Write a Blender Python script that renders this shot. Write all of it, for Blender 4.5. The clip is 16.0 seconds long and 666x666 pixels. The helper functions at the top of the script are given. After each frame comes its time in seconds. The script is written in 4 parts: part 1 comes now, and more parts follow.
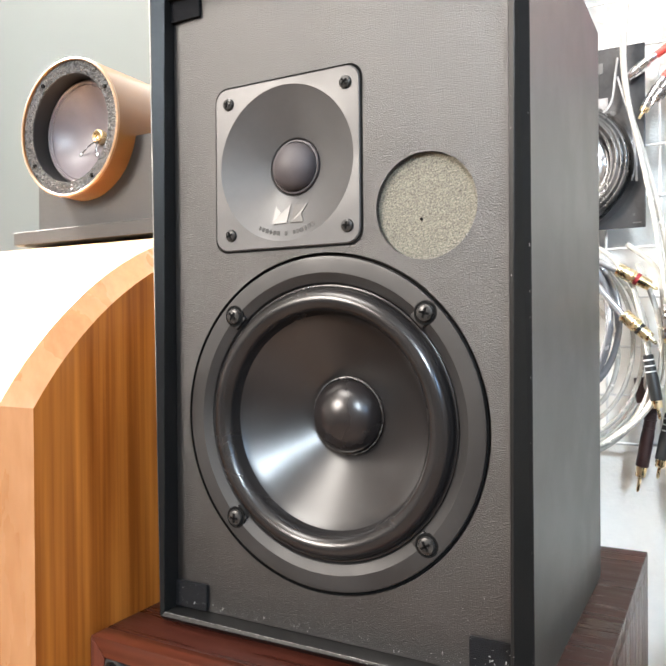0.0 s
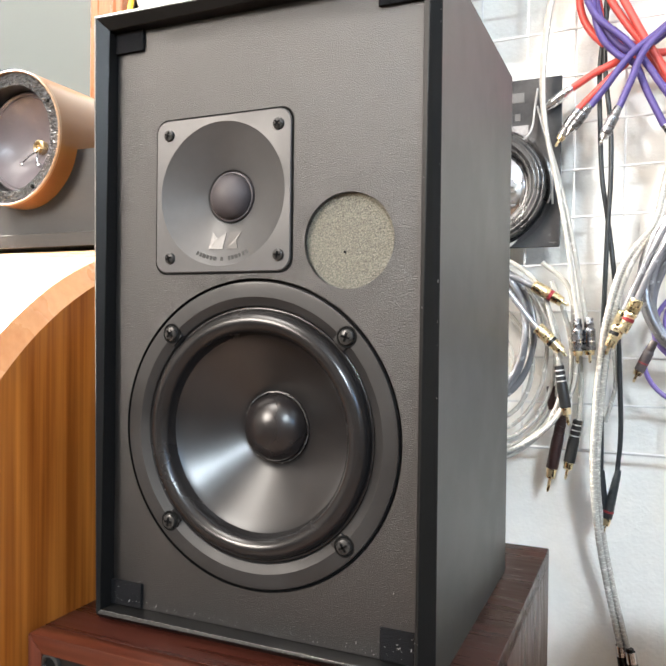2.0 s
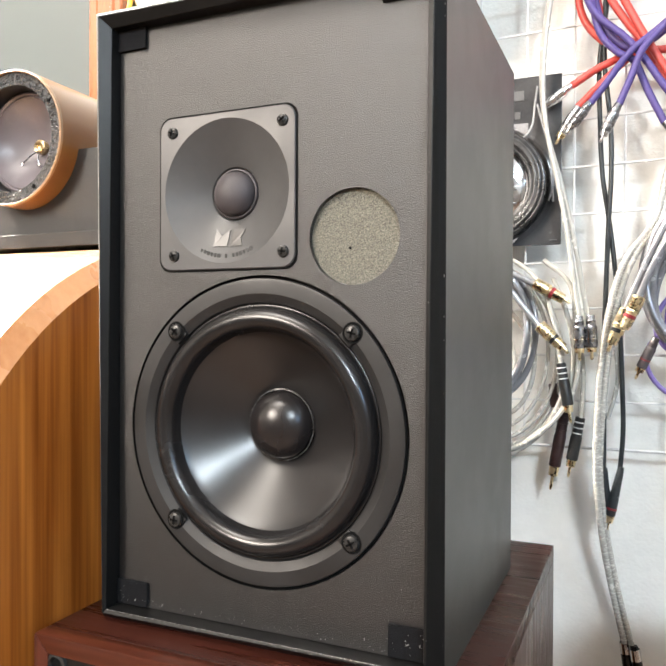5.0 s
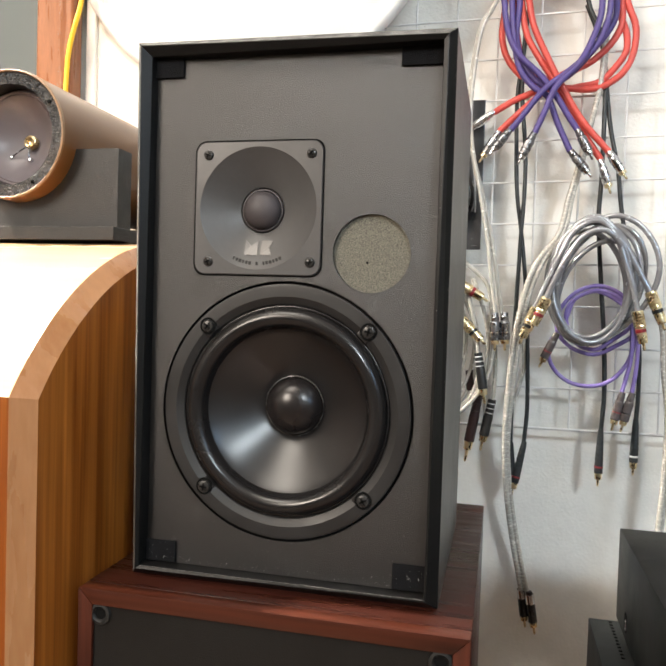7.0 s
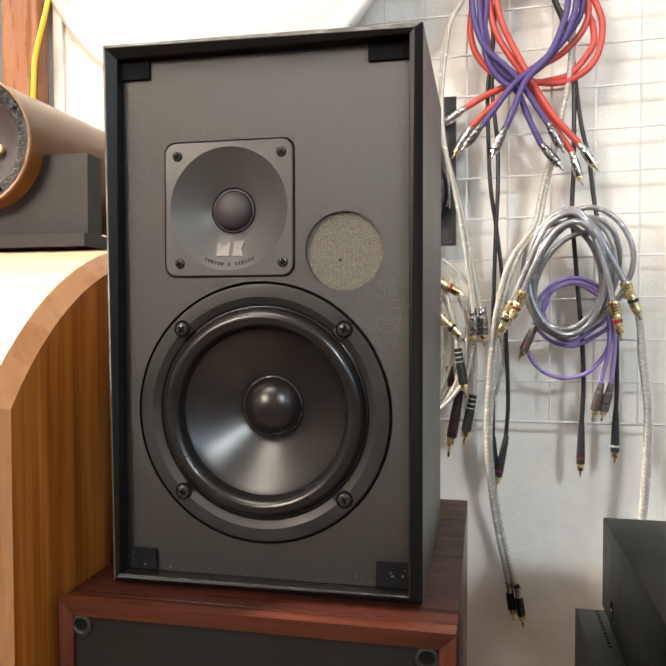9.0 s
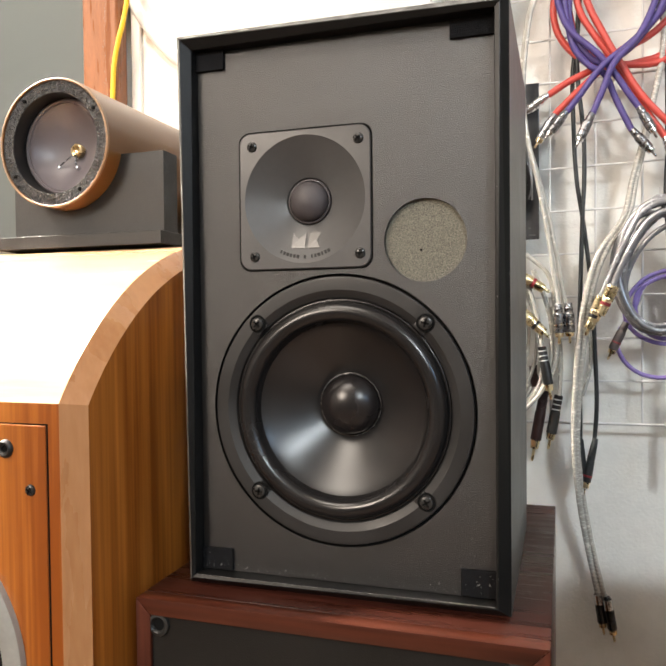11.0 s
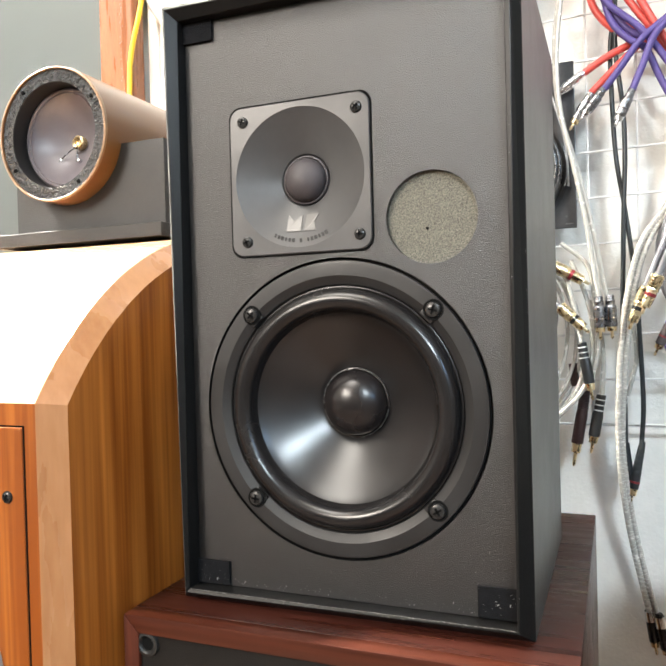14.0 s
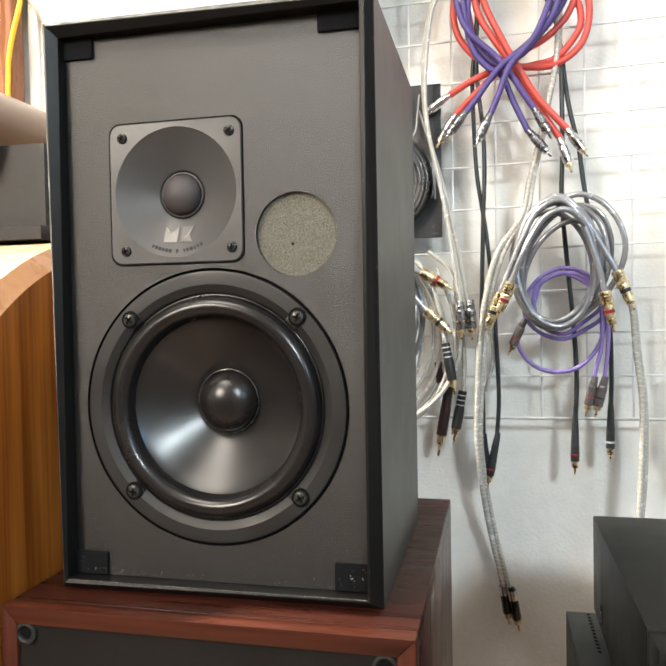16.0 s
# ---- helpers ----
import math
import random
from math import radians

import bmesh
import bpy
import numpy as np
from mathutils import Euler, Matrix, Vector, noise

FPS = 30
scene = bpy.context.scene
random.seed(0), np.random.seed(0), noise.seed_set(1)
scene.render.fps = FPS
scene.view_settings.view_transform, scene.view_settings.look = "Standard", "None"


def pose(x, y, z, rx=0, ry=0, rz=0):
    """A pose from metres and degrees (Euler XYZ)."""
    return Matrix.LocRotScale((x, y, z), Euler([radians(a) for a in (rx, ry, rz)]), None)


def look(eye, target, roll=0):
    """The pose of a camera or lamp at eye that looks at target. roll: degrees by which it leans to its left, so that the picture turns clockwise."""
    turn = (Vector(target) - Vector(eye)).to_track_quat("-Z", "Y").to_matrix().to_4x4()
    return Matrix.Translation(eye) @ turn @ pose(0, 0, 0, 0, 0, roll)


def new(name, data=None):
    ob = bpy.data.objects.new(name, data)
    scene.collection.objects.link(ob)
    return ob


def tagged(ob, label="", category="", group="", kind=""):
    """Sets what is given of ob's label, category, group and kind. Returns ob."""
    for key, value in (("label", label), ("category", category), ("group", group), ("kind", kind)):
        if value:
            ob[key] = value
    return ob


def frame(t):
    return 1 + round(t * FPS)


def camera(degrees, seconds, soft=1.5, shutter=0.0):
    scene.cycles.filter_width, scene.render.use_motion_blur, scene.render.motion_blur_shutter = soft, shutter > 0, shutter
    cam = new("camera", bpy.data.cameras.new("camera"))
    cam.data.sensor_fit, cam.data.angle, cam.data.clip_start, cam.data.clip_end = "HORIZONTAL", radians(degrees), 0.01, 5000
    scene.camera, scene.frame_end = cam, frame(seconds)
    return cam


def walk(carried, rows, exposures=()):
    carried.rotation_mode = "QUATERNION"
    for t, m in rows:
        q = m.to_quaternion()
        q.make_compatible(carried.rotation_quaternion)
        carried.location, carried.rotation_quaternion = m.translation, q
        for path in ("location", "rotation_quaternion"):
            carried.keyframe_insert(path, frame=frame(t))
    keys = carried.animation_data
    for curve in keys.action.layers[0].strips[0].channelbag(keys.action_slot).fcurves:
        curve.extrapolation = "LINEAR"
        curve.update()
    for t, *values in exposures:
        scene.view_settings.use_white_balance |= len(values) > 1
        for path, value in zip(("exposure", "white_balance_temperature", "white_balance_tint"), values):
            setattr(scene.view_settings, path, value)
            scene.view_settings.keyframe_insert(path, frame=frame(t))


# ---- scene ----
cam = camera(50.1, 16.0, 2.0)
PATH = [
    (0, (0.177, -0.301, 0.965), (-0.785, 1.453, 0.954), -0.4),
    (0.5, (0.182, -0.299, 0.965), (-0.761, 1.464, 0.922), 0.2),
    (1, (0.191, -0.304, 0.967), (-0.696, 1.488, 0.921), -0.3),
    (1.5, (0.194, -0.317, 0.974), (-0.648, 1.497, 0.931), 0.4),
    (2, (0.197, -0.329, 0.979), (-0.609, 1.501, 0.954), 0.7),
    (2.5, (0.202, -0.334, 0.98), (-0.587, 1.504, 0.969), 0.8),
    (3, (0.202, -0.337, 0.979), (-0.593, 1.498, 0.97), 0.5),
    (3.5, (0.202, -0.34, 0.978), (-0.594, 1.495, 0.967), 0.4),
    (4, (0.201, -0.338, 0.978), (-0.597, 1.496, 0.964), 0.3),
    (4.5, (0.198, -0.334, 0.978), (-0.603, 1.499, 0.962), 0.3),
    (5, (0.193, -0.33, 0.976), (-0.608, 1.503, 0.956), 0.3),
    (7.5, (0.132, -0.449, 0.988), (-0.258, 1.512, 0.923), 1.2),
    (8, (0.141, -0.449, 0.986), (-0.23, 1.516, 0.932), 0.4),
    (8.5, (0.142, -0.439, 0.983), (-0.258, 1.52, 0.927), -0.2),
    (9, (0.141, -0.433, 0.984), (-0.27, 1.523, 0.923), -0.1),
    (9.5, (0.14, -0.43, 0.985), (-0.268, 1.527, 0.93), -0.0),
    (10, (0.133, -0.427, 0.984), (-0.341, 1.516, 0.926), 0.1),
    (12.5, (0.134, -0.379, 0.971), (-0.569, 1.493, 0.942), -1.6),
    (13, (0.138, -0.366, 0.974), (-0.581, 1.501, 0.948), -1.4),
    (13.5, (0.146, -0.363, 0.974), (-0.583, 1.499, 0.95), -1.6),
    (14, (0.146, -0.365, 0.967), (-0.592, 1.494, 0.937), -1.5),
    (14.5, (0.159, -0.375, 0.969), (-0.451, 1.529, 0.904), -0.5),
    (15, (0.164, -0.392, 0.973), (-0.358, 1.538, 0.917), 0.2),
    (15.5, (0.165, -0.398, 0.974), (-0.32, 1.541, 0.922), -0.1),
    (16, (0.171, -0.4, 0.973), (-0.276, 1.548, 0.924), -1.0),
]

walk(cam, [(t, look(eye, target, roll)) for t, eye, target, roll in PATH],
     exposures=[(0, 1.2, 6500, 10), (1.0, 1.22, 6550, 10), (1.5, 1.0, 6550, 10), (2.5, 0.89, 6600, 10), (5.0, 0.84, 6700, 10), (7.5, 0.06, 7000, 10), (10.0, 0.12, 7250, 12), (12.5, 0.32, 6700, 10),
                (14.5, 0.73, 6600, 8), (15.0, 0.72, 6600, 8), (16.0, 0.36, 6850, 8)])

# ---- world and lights ----
world = bpy.data.worlds.new("world")
scene.world = world
world.use_nodes = True
world.node_tree.nodes["Background"].inputs[0].default_value = (0.75, 0.85, 1.0, 1)
world.node_tree.nodes["Background"].inputs[1].default_value = 0.05
scene.view_settings.exposure = 0.0


def area_lamp(name, eye, target, size, power, colour, spread=180):
    data = bpy.data.lights.new(name, "AREA")
    data.shape, data.size, data.energy, data.color, data.spread = "DISK", size, power, colour, radians(spread)
    ob = new(name, data)
    ob.matrix_world = look(eye, target)
    return ob


KEY = (1.45, -2.45, 2.36)
TOP = (-1.45, 0.0, 2.36)
MID = (-0.42, -0.80, 2.36)
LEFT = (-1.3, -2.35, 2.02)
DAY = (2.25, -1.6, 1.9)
area_lamp("key_lamp", KEY, (0.1, 0.3, 0.9), 0.52, 67, (0.75, 0.885, 1.0))
area_lamp("top_lamp", TOP, (-0.42, 0.05, 1.05), 0.16, 15, (1.0, 0.94, 0.86), 46)
area_lamp("mid_lamp", MID, (0.0, 0.0, 1.0), 0.9, 15, (1.0, 0.94, 0.87))
# LEFT and DAY: added fills for baffle glare and blue cone streak, sources unseen
area_lamp("left_fill", LEFT, (0.0, 0.0, 1.0), 0.95, 59, (1.0, 0.905, 0.82))
area_lamp("right_fill", DAY, (0.0, 0.0, 0.95), 0.45, 9, (0.36, 0.63, 1.0))

# ---- materials ----


def mat(name, colour, rough=0.5, metal=0.0, vary=0.12, scale=30.0, bump=0.0, bump_scale=400.0, coat=0.0, colour2=None,
        stretch=(1, 1, 1), spread=0.08, trans=0.0, ior=1.45, spec=0.5):
    """A surface with coarse and fine variation of colour and gloss, and fine relief."""
    m = bpy.data.materials.new(name)
    m.use_nodes = True
    nt = m.node_tree
    b = nt.nodes["Principled BSDF"]
    tc = nt.nodes.new("ShaderNodeTexCoord")
    mp = nt.nodes.new("ShaderNodeMapping")
    mp.inputs["Scale"].default_value = stretch
    nt.links.new(tc.outputs["Object"], mp.inputs["Vector"])
    n1 = nt.nodes.new("ShaderNodeTexNoise")
    n1.inputs["Scale"].default_value, n1.inputs["Detail"].default_value = scale, 6
    n2 = nt.nodes.new("ShaderNodeTexNoise")
    n2.inputs["Scale"].default_value, n2.inputs["Detail"].default_value = scale * 9, 3
    for n in (n1, n2):
        nt.links.new(mp.outputs[0], n.inputs["Vector"])
    add = nt.nodes.new("ShaderNodeMix")
    add.data_type = "FLOAT"
    add.inputs[0].default_value = 0.35
    nt.links.new(n1.outputs[0], add.inputs[2])
    nt.links.new(n2.outputs[0], add.inputs[3])
    ramp = nt.nodes.new("ShaderNodeValToRGB")
    c2 = colour2 or tuple(min(1, c * (1 + vary)) for c in colour)
    c1 = colour if colour2 else tuple(c * (1 - vary) for c in colour)
    ramp.color_ramp.elements[0].position, ramp.color_ramp.elements[1].position = 0.36, 0.64
    ramp.color_ramp.elements[0].color, ramp.color_ramp.elements[1].color = (*c1, 1), (*c2, 1)
    nt.links.new(add.outputs[0], ramp.inputs[0])
    nt.links.new(ramp.outputs[0], b.inputs["Base Color"])
    mr = nt.nodes.new("ShaderNodeMapRange")
    mr.inputs[1].default_value, mr.inputs[2].default_value = 0.3, 0.7
    mr.inputs[3].default_value, mr.inputs[4].default_value = max(0.02, rough - spread), min(1, rough + spread)
    mr.interpolation_type = "SMOOTHERSTEP"
    nt.links.new(n1.outputs[0], mr.inputs[0])
    nt.links.new(mr.outputs[0], b.inputs["Roughness"])
    b.inputs["Metallic"].default_value = metal
    b.inputs["Coat Weight"].default_value = coat
    b.inputs["Coat Roughness"].default_value = 0.15
    b.inputs["Transmission Weight"].default_value = trans
    b.inputs["IOR"].default_value = ior
    b.inputs["Specular IOR Level"].default_value = spec
    if bump:
        n3 = nt.nodes.new("ShaderNodeTexNoise")
        n3.inputs["Scale"].default_value, n3.inputs["Detail"].default_value = bump_scale, 3
        nt.links.new(mp.outputs[0], n3.inputs["Vector"])
        bp = nt.nodes.new("ShaderNodeBump")
        bp.inputs["Strength"].default_value, bp.inputs["Distance"].default_value = bump, 0.001
        nt.links.new(n3.outputs[0], bp.inputs["Height"])
        nt.links.new(bp.outputs[0], b.inputs["Normal"])
    return m


def wood(name, dark, light, along, rings, turns, fibre_along, rough, coat, spec=0.5):
    """Plain-sawn wood: drawn-out growth rings that wander, fine fibres between them."""
    m = mat(name, dark, rough, colour2=light, coat=coat, spread=0.01, spec=spec)
    nt = m.node_tree
    tc = nt.nodes["Texture Coordinate"]

    def grain(stretch, scale, detail, distort):
        mp = nt.nodes.new("ShaderNodeMapping")
        mp.inputs["Scale"].default_value = stretch
        nt.links.new(tc.outputs["Object"], mp.inputs["Vector"])
        n = nt.nodes.new("ShaderNodeTexNoise")
        n.inputs["Scale"].default_value, n.inputs["Detail"].default_value, n.inputs["Distortion"].default_value = scale, detail, distort
        nt.links.new(mp.outputs[0], n.inputs["Vector"])
        return n.outputs[0]

    def sums(op, a, b, c=None):
        n = nt.nodes.new("ShaderNodeMath")
        n.operation = op
        for k, v in enumerate((a, b, c)):
            if v is not None and isinstance(v, (int, float)):
                n.inputs[k].default_value = v
            elif v is not None:
                nt.links.new(v, n.inputs[k])
        return n.outputs[0]

    ring = sums("PINGPONG", sums("MULTIPLY", grain(along, rings, 1.5, 0.25), turns), 0.5)
    soft = sums("MULTIPLY_ADD", grain(along, rings * 0.5, 3, 0.4), 0.9, -0.2)
    fibre = grain(fibre_along, 260, 3, 0.0)
    total = sums("MULTIPLY_ADD", ring, -0.28, sums("MULTIPLY_ADD", fibre, 0.40, sums("MULTIPLY_ADD", soft, 0.66, 0.225)))
    ramp = nt.nodes["Color Ramp"]
    nt.links.new(total, ramp.inputs[0])
    ramp.color_ramp.elements[0].position, ramp.color_ramp.elements[1].position = 0.36, 0.72
    return m


M = dict(
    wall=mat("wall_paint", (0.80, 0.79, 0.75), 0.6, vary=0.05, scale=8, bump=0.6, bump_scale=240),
    # tone for the unseen walls, darkened to cut their bounce light
    dim=mat("low_bounce_wall", (0.34, 0.32, 0.29), 0.7, vary=0.06, scale=5),
    cream=mat("cream_paint", (0.91, 0.86, 0.78), 0.5, vary=0.05, scale=8),
    ceiling=mat("ceiling_paint", (0.8, 0.8, 0.78), 0.8, vary=0.03, scale=5),
    floor=mat("floor_wood", (0.13, 0.078, 0.048), 0.4, colour2=(0.19, 0.120, 0.075), scale=3, stretch=(1, 8, 1)),
    grey=mat("grey_gloss_paint", (0.080, 0.090, 0.089), 0.28, vary=0.015, scale=3, spec=0.4, spread=0.006),
    post=mat("brown_varnish", (0.14, 0.042, 0.011), 0.3, colour2=(0.24, 0.080, 0.022), scale=20, stretch=(6, 6, 0.6), coat=0.08),
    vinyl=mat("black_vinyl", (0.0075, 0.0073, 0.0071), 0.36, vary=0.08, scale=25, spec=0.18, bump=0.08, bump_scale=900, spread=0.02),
    # lighter olive copy of the vinyl, with the room's reflection put into its colour
    vinyl_sheen=mat("black_vinyl_sheen", (0.020, 0.0205, 0.018), 0.40, spec=0.75, vary=0.08, scale=25, bump=0.08, bump_scale=900, spread=0.02),
    worn=mat("worn_black_edge", (0.016, 0.016, 0.016), 0.45, colour2=(0.13, 0.127, 0.124), scale=160, bump=0.5, bump_scale=900),
    leather=mat("black_grained_vinyl", (0.0080, 0.0076, 0.0074), 0.28, vary=0.10, scale=13, bump=0.50, bump_scale=1500, spec=0.88, spread=0.004),
    velcro=mat("black_velcro", (0.008, 0.008, 0.009), 0.85, spec=0.12, vary=0.4, scale=200, bump=1.0, bump_scale=2500),
    plate=mat("dark_grey_plastic", (0.050, 0.048, 0.047), 0.42, vary=0.07, scale=25, bump=0.08, bump_scale=3000),
    flange=mat("black_plastic", (0.013, 0.0122, 0.012), 0.44, vary=0.1, scale=30, bump=0.06, bump_scale=1800),
    cone=mat("black_poly_cone", (0.012, 0.011, 0.011), 0.31, vary=0.1, scale=30, spread=0.03, spec=0.75),
    rubber=mat("black_rubber", (0.011, 0.010, 0.010), 0.24, vary=0.15, scale=40, spread=0.04),
    cap=mat("gloss_black_cap", (0.012, 0.010, 0.010), 0.27, vary=0.1, scale=30, spread=0.02),
    dome=mat("soft_dome", (0.045, 0.038, 0.040), 0.55, vary=0.15, scale=90),
    screw=mat("black_screw", (0.020, 0.019, 0.018), 0.32, metal=0.0, vary=0.3, scale=300, spec=0.4),
    dark=mat("recess_black", (0.004, 0.004, 0.004), 0.8, vary=0.1, spec=0.08),
    foam=mat("olive_foam", (0.040, 0.037, 0.027), 0.6, colour2=(0.215, 0.202, 0.16), scale=1300, bump=0.6, bump_scale=1900, spec=0.5),
    silver=mat("silver_foil", (0.105, 0.103, 0.101), 0.38, metal=1.0, vary=0.06),
    ink=mat("black_ink", (0.01, 0.01, 0.01), 0.5),
    chip=mat("chipped_edge", (0.13, 0.125, 0.12), 0.8),
    # for the glue bead, and for the painted highlight on the bottom edge
    glue=mat("dried_glue_and_glint", (0.08, 0.077, 0.074), 0.25, vary=0.5, scale=500, bump=0.6, bump_scale=1500),
    lint=mat("lint", (0.20, 0.20, 0.195), 0.9),
    mahogany=mat("mahogany_veneer", (0.020, 0.0054, 0.0035), 0.32, colour2=(0.037, 0.0098, 0.006), scale=9, stretch=(1.5, 22, 22), coat=0.0, spec=0.3),
    mahogany_flank=mat("mahogany_flank", (0.032, 0.011, 0.009), 0.33, colour2=(0.054, 0.018, 0.013), scale=7, stretch=(18, 18, 1.2), coat=0.05),
    mahogany_edge=wood("mahogany_edge", (0.020, 0.0048, 0.0026), (0.085, 0.021, 0.0105), (0.06, 1, 1), 60, 3.0, (0.03, 1, 1), 0.34, 0.0, 0.4),
    mahogany_side=wood("mahogany_stile", (0.020, 0.0048, 0.0026), (0.085, 0.021, 0.0105), (1, 1, 0.06), 60, 3.0, (1, 1, 0.03), 0.42, 0.0, 0.25),
    panel=mat("charcoal_panel", (0.0075, 0.0064, 0.0054), 0.55, vary=0.15, scale=20, spec=0.25, bump=0.2, bump_scale=900),
    socket=mat("rubber_socket", (0.008, 0.0078, 0.0072), 0.5, vary=0.2, scale=100),
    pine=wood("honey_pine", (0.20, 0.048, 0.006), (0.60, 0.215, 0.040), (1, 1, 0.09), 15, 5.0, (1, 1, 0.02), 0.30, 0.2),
    # same pine, paler: the strong light on the rounded top is put into the colour
    pine_lit_top=mat("honey_pine_lit_top", (0.55, 0.34, 0.19), 0.26, colour2=(0.66, 0.44, 0.26), scale=5, stretch=(0.7, 8, 8), coat=0.6),
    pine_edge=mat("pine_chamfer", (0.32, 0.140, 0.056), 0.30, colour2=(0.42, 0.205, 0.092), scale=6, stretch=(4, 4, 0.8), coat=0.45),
    tube=mat("brown_tube", (0.115, 0.044, 0.0095), 0.34, colour2=(0.145, 0.060, 0.014), scale=8, stretch=(1, 0.3, 1), coat=0.4),
    tube_rim=mat("tube_cut_edge", (0.22, 0.13, 0.07), 0.5, vary=0.15, scale=80),
    felt=mat("grey_fibre_ring", (0.018, 0.018, 0.019), 0.42, colour2=(0.07, 0.07, 0.07), scale=260, bump=1.0, bump_scale=800),
    membrane=mat("mauve_membrane", (0.125, 0.107, 0.112), 0.34, vary=0.06, scale=18),
    brass=mat("brass", (0.60, 0.46, 0.26), 0.25, metal=1.0, vary=0.1, scale=100),
    gold=mat("gold_plate", (0.80, 0.67, 0.42), 0.28, metal=1.0, vary=0.08, scale=150),
    chrome=mat("chrome", (0.72, 0.72, 0.74), 0.12, metal=1.0, vary=0.08, scale=150),
    gunmetal=mat("gunmetal", (0.22, 0.22, 0.23), 0.25, metal=0.9, vary=0.15, scale=150),
    granite=mat("black_mdf", (0.017, 0.0165, 0.016), 0.42, vary=0.3, scale=60, bump=0.4, bump_scale=1100),
    white=mat("white_enamel", (0.86, 0.86, 0.84), 0.35, vary=0.02, scale=8),
    wire=mat("pale_grey_wire", (0.68, 0.675, 0.665), 0.4, vary=0.08, scale=40),
    purple=mat("purple_jacket", (0.085, 0.060, 0.22), 0.5, vary=0.12, scale=60, bump=0.15, bump_scale=900),
    red=mat("red_jacket", (0.58, 0.075, 0.06), 0.40, vary=0.1, scale=60, bump=0.15, bump_scale=900),
    black=mat("black_jacket", (0.017, 0.020, 0.022), 0.42, vary=0.2, scale=60, bump=0.1, bump_scale=900),
    steel=mat("grey_jacket", (0.31, 0.315, 0.335), 0.2, metal=0.5, vary=0.1, scale=80),
    violet=mat("violet_jacket", (0.24, 0.175, 0.45), 0.33, vary=0.1, scale=80),
    clear=mat("clear_white_jacket", (0.60, 0.58, 0.53), 0.2, vary=0.12, scale=120, trans=0.3),
    braid=mat("silver_braid", (0.60, 0.58, 0.53), 0.3, metal=0.3, vary=0.15, scale=300),
    smoke=mat("smoke_plastic", (0.10, 0.085, 0.085), 0.15, vary=0.2, scale=80),
    maroon=mat("maroon_shell", (0.030, 0.014, 0.013), 0.4, vary=0.2, scale=80),
    band_red=mat("red_band", (0.22, 0.02, 0.025), 0.4),
    band_black=mat("black_band", (0.012, 0.012, 0.012), 0.4),
    band_white=mat("white_band", (0.55, 0.55, 0.54), 0.4),
    yellow=mat("yellow_jacket", (0.80, 0.50, 0.02), 0.4, vary=0.05),
    amp=mat("black_powder_coat", (0.007, 0.0075, 0.0066), 0.45, vary=0.06, scale=40, bump=0.12, bump_scale=2200, spread=0.02, spec=0.25),
    gloss=mat("gloss_black", (0.008, 0.008, 0.008), 0.12, vary=0.1),
    card=mat("black_card", (0.055, 0.055, 0.057), 0.2, vary=0.15, scale=30),
    wrapped=mat("film_over_black", (0.022, 0.022, 0.023), 0.30, vary=0.5, scale=60, bump=0.35, bump_scale=160, coat=0.35),
    pale_foil=mat("pale_foil", (0.20, 0.20, 0.205), 0.3, metal=0.3, vary=0.25, scale=40),
    film=mat("clear_film", (0.75, 0.75, 0.75), 0.12, vary=0.1, trans=0.6),
    pale=mat("grey_print", (0.09, 0.09, 0.092), 0.4),
    driver_rim=mat("grey_metal_rim", (0.33, 0.33, 0.31), 0.4, metal=0.5, vary=0.08),
    glow=mat("lamp_diffuser", (0.9, 0.9, 0.9), 0.6),
)
glow_b = M["glow"].node_tree.nodes["Principled BSDF"]
glow_b.inputs["Emission Color"].default_value = (1, 0.97, 0.93, 1)
glow_b.inputs["Emission Strength"].default_value = 6.0

# ---- mesh helpers ----


def part(name, bm, material, parent=None, label="", smooth=None):
    """Links a bmesh as one mesh object under a thing or a part. smooth: the angle in degrees up to which edges are shaded round."""
    me = bpy.data.meshes.new(name)
    bmesh.ops.recalc_face_normals(bm, faces=bm.faces[:])
    if smooth is not None:
        for f in bm.faces:
            f.smooth = True
        for e in bm.edges:
            if len(e.link_faces) == 2 and e.calc_face_angle(0) > radians(smooth):
                e.smooth = False
    bm.to_mesh(me)
    bm.free()
    for m in (material if isinstance(material, (list, tuple)) else [material]):
        me.materials.append(m)
    ob = new(name, me)
    if parent:
        ob.parent = parent
    if label:
        ob["label"] = label
    return ob


def base(name, at, label, category, group="", kind=""):
    """An Empty at a thing's base; its parts are built in world places under it."""
    ob = new(name)
    ob.empty_display_size = 0.02
    return tagged(ob, label, category, group, kind)


def hexa(bm, p):
    """A block from eight corners: four of one end, four of the other, in the same order."""
    v = [bm.verts.new(q) for q in p]
    for f in ((0, 1, 2, 3), (7, 6, 5, 4), (0, 4, 5, 1), (1, 5, 6, 2), (2, 6, 7, 3), (3, 7, 4, 0)):
        bm.faces.new([v[i] for i in f])
    return v


def block(x0, x1, y0, y1, z0, z1, bevel=0.0, seg=2, bm=None):
    bm = bm or bmesh.new()
    hexa(bm, [(x0, y0, z0), (x1, y0, z0), (x1, y0, z1), (x0, y0, z1), (x0, y1, z0), (x1, y1, z0), (x1, y1, z1), (x0, y1, z1)])
    if bevel:
        bmesh.ops.bevel(bm, geom=bm.edges[:], offset=bevel, segments=seg, affect="EDGES", profile=0.5)
    return bm


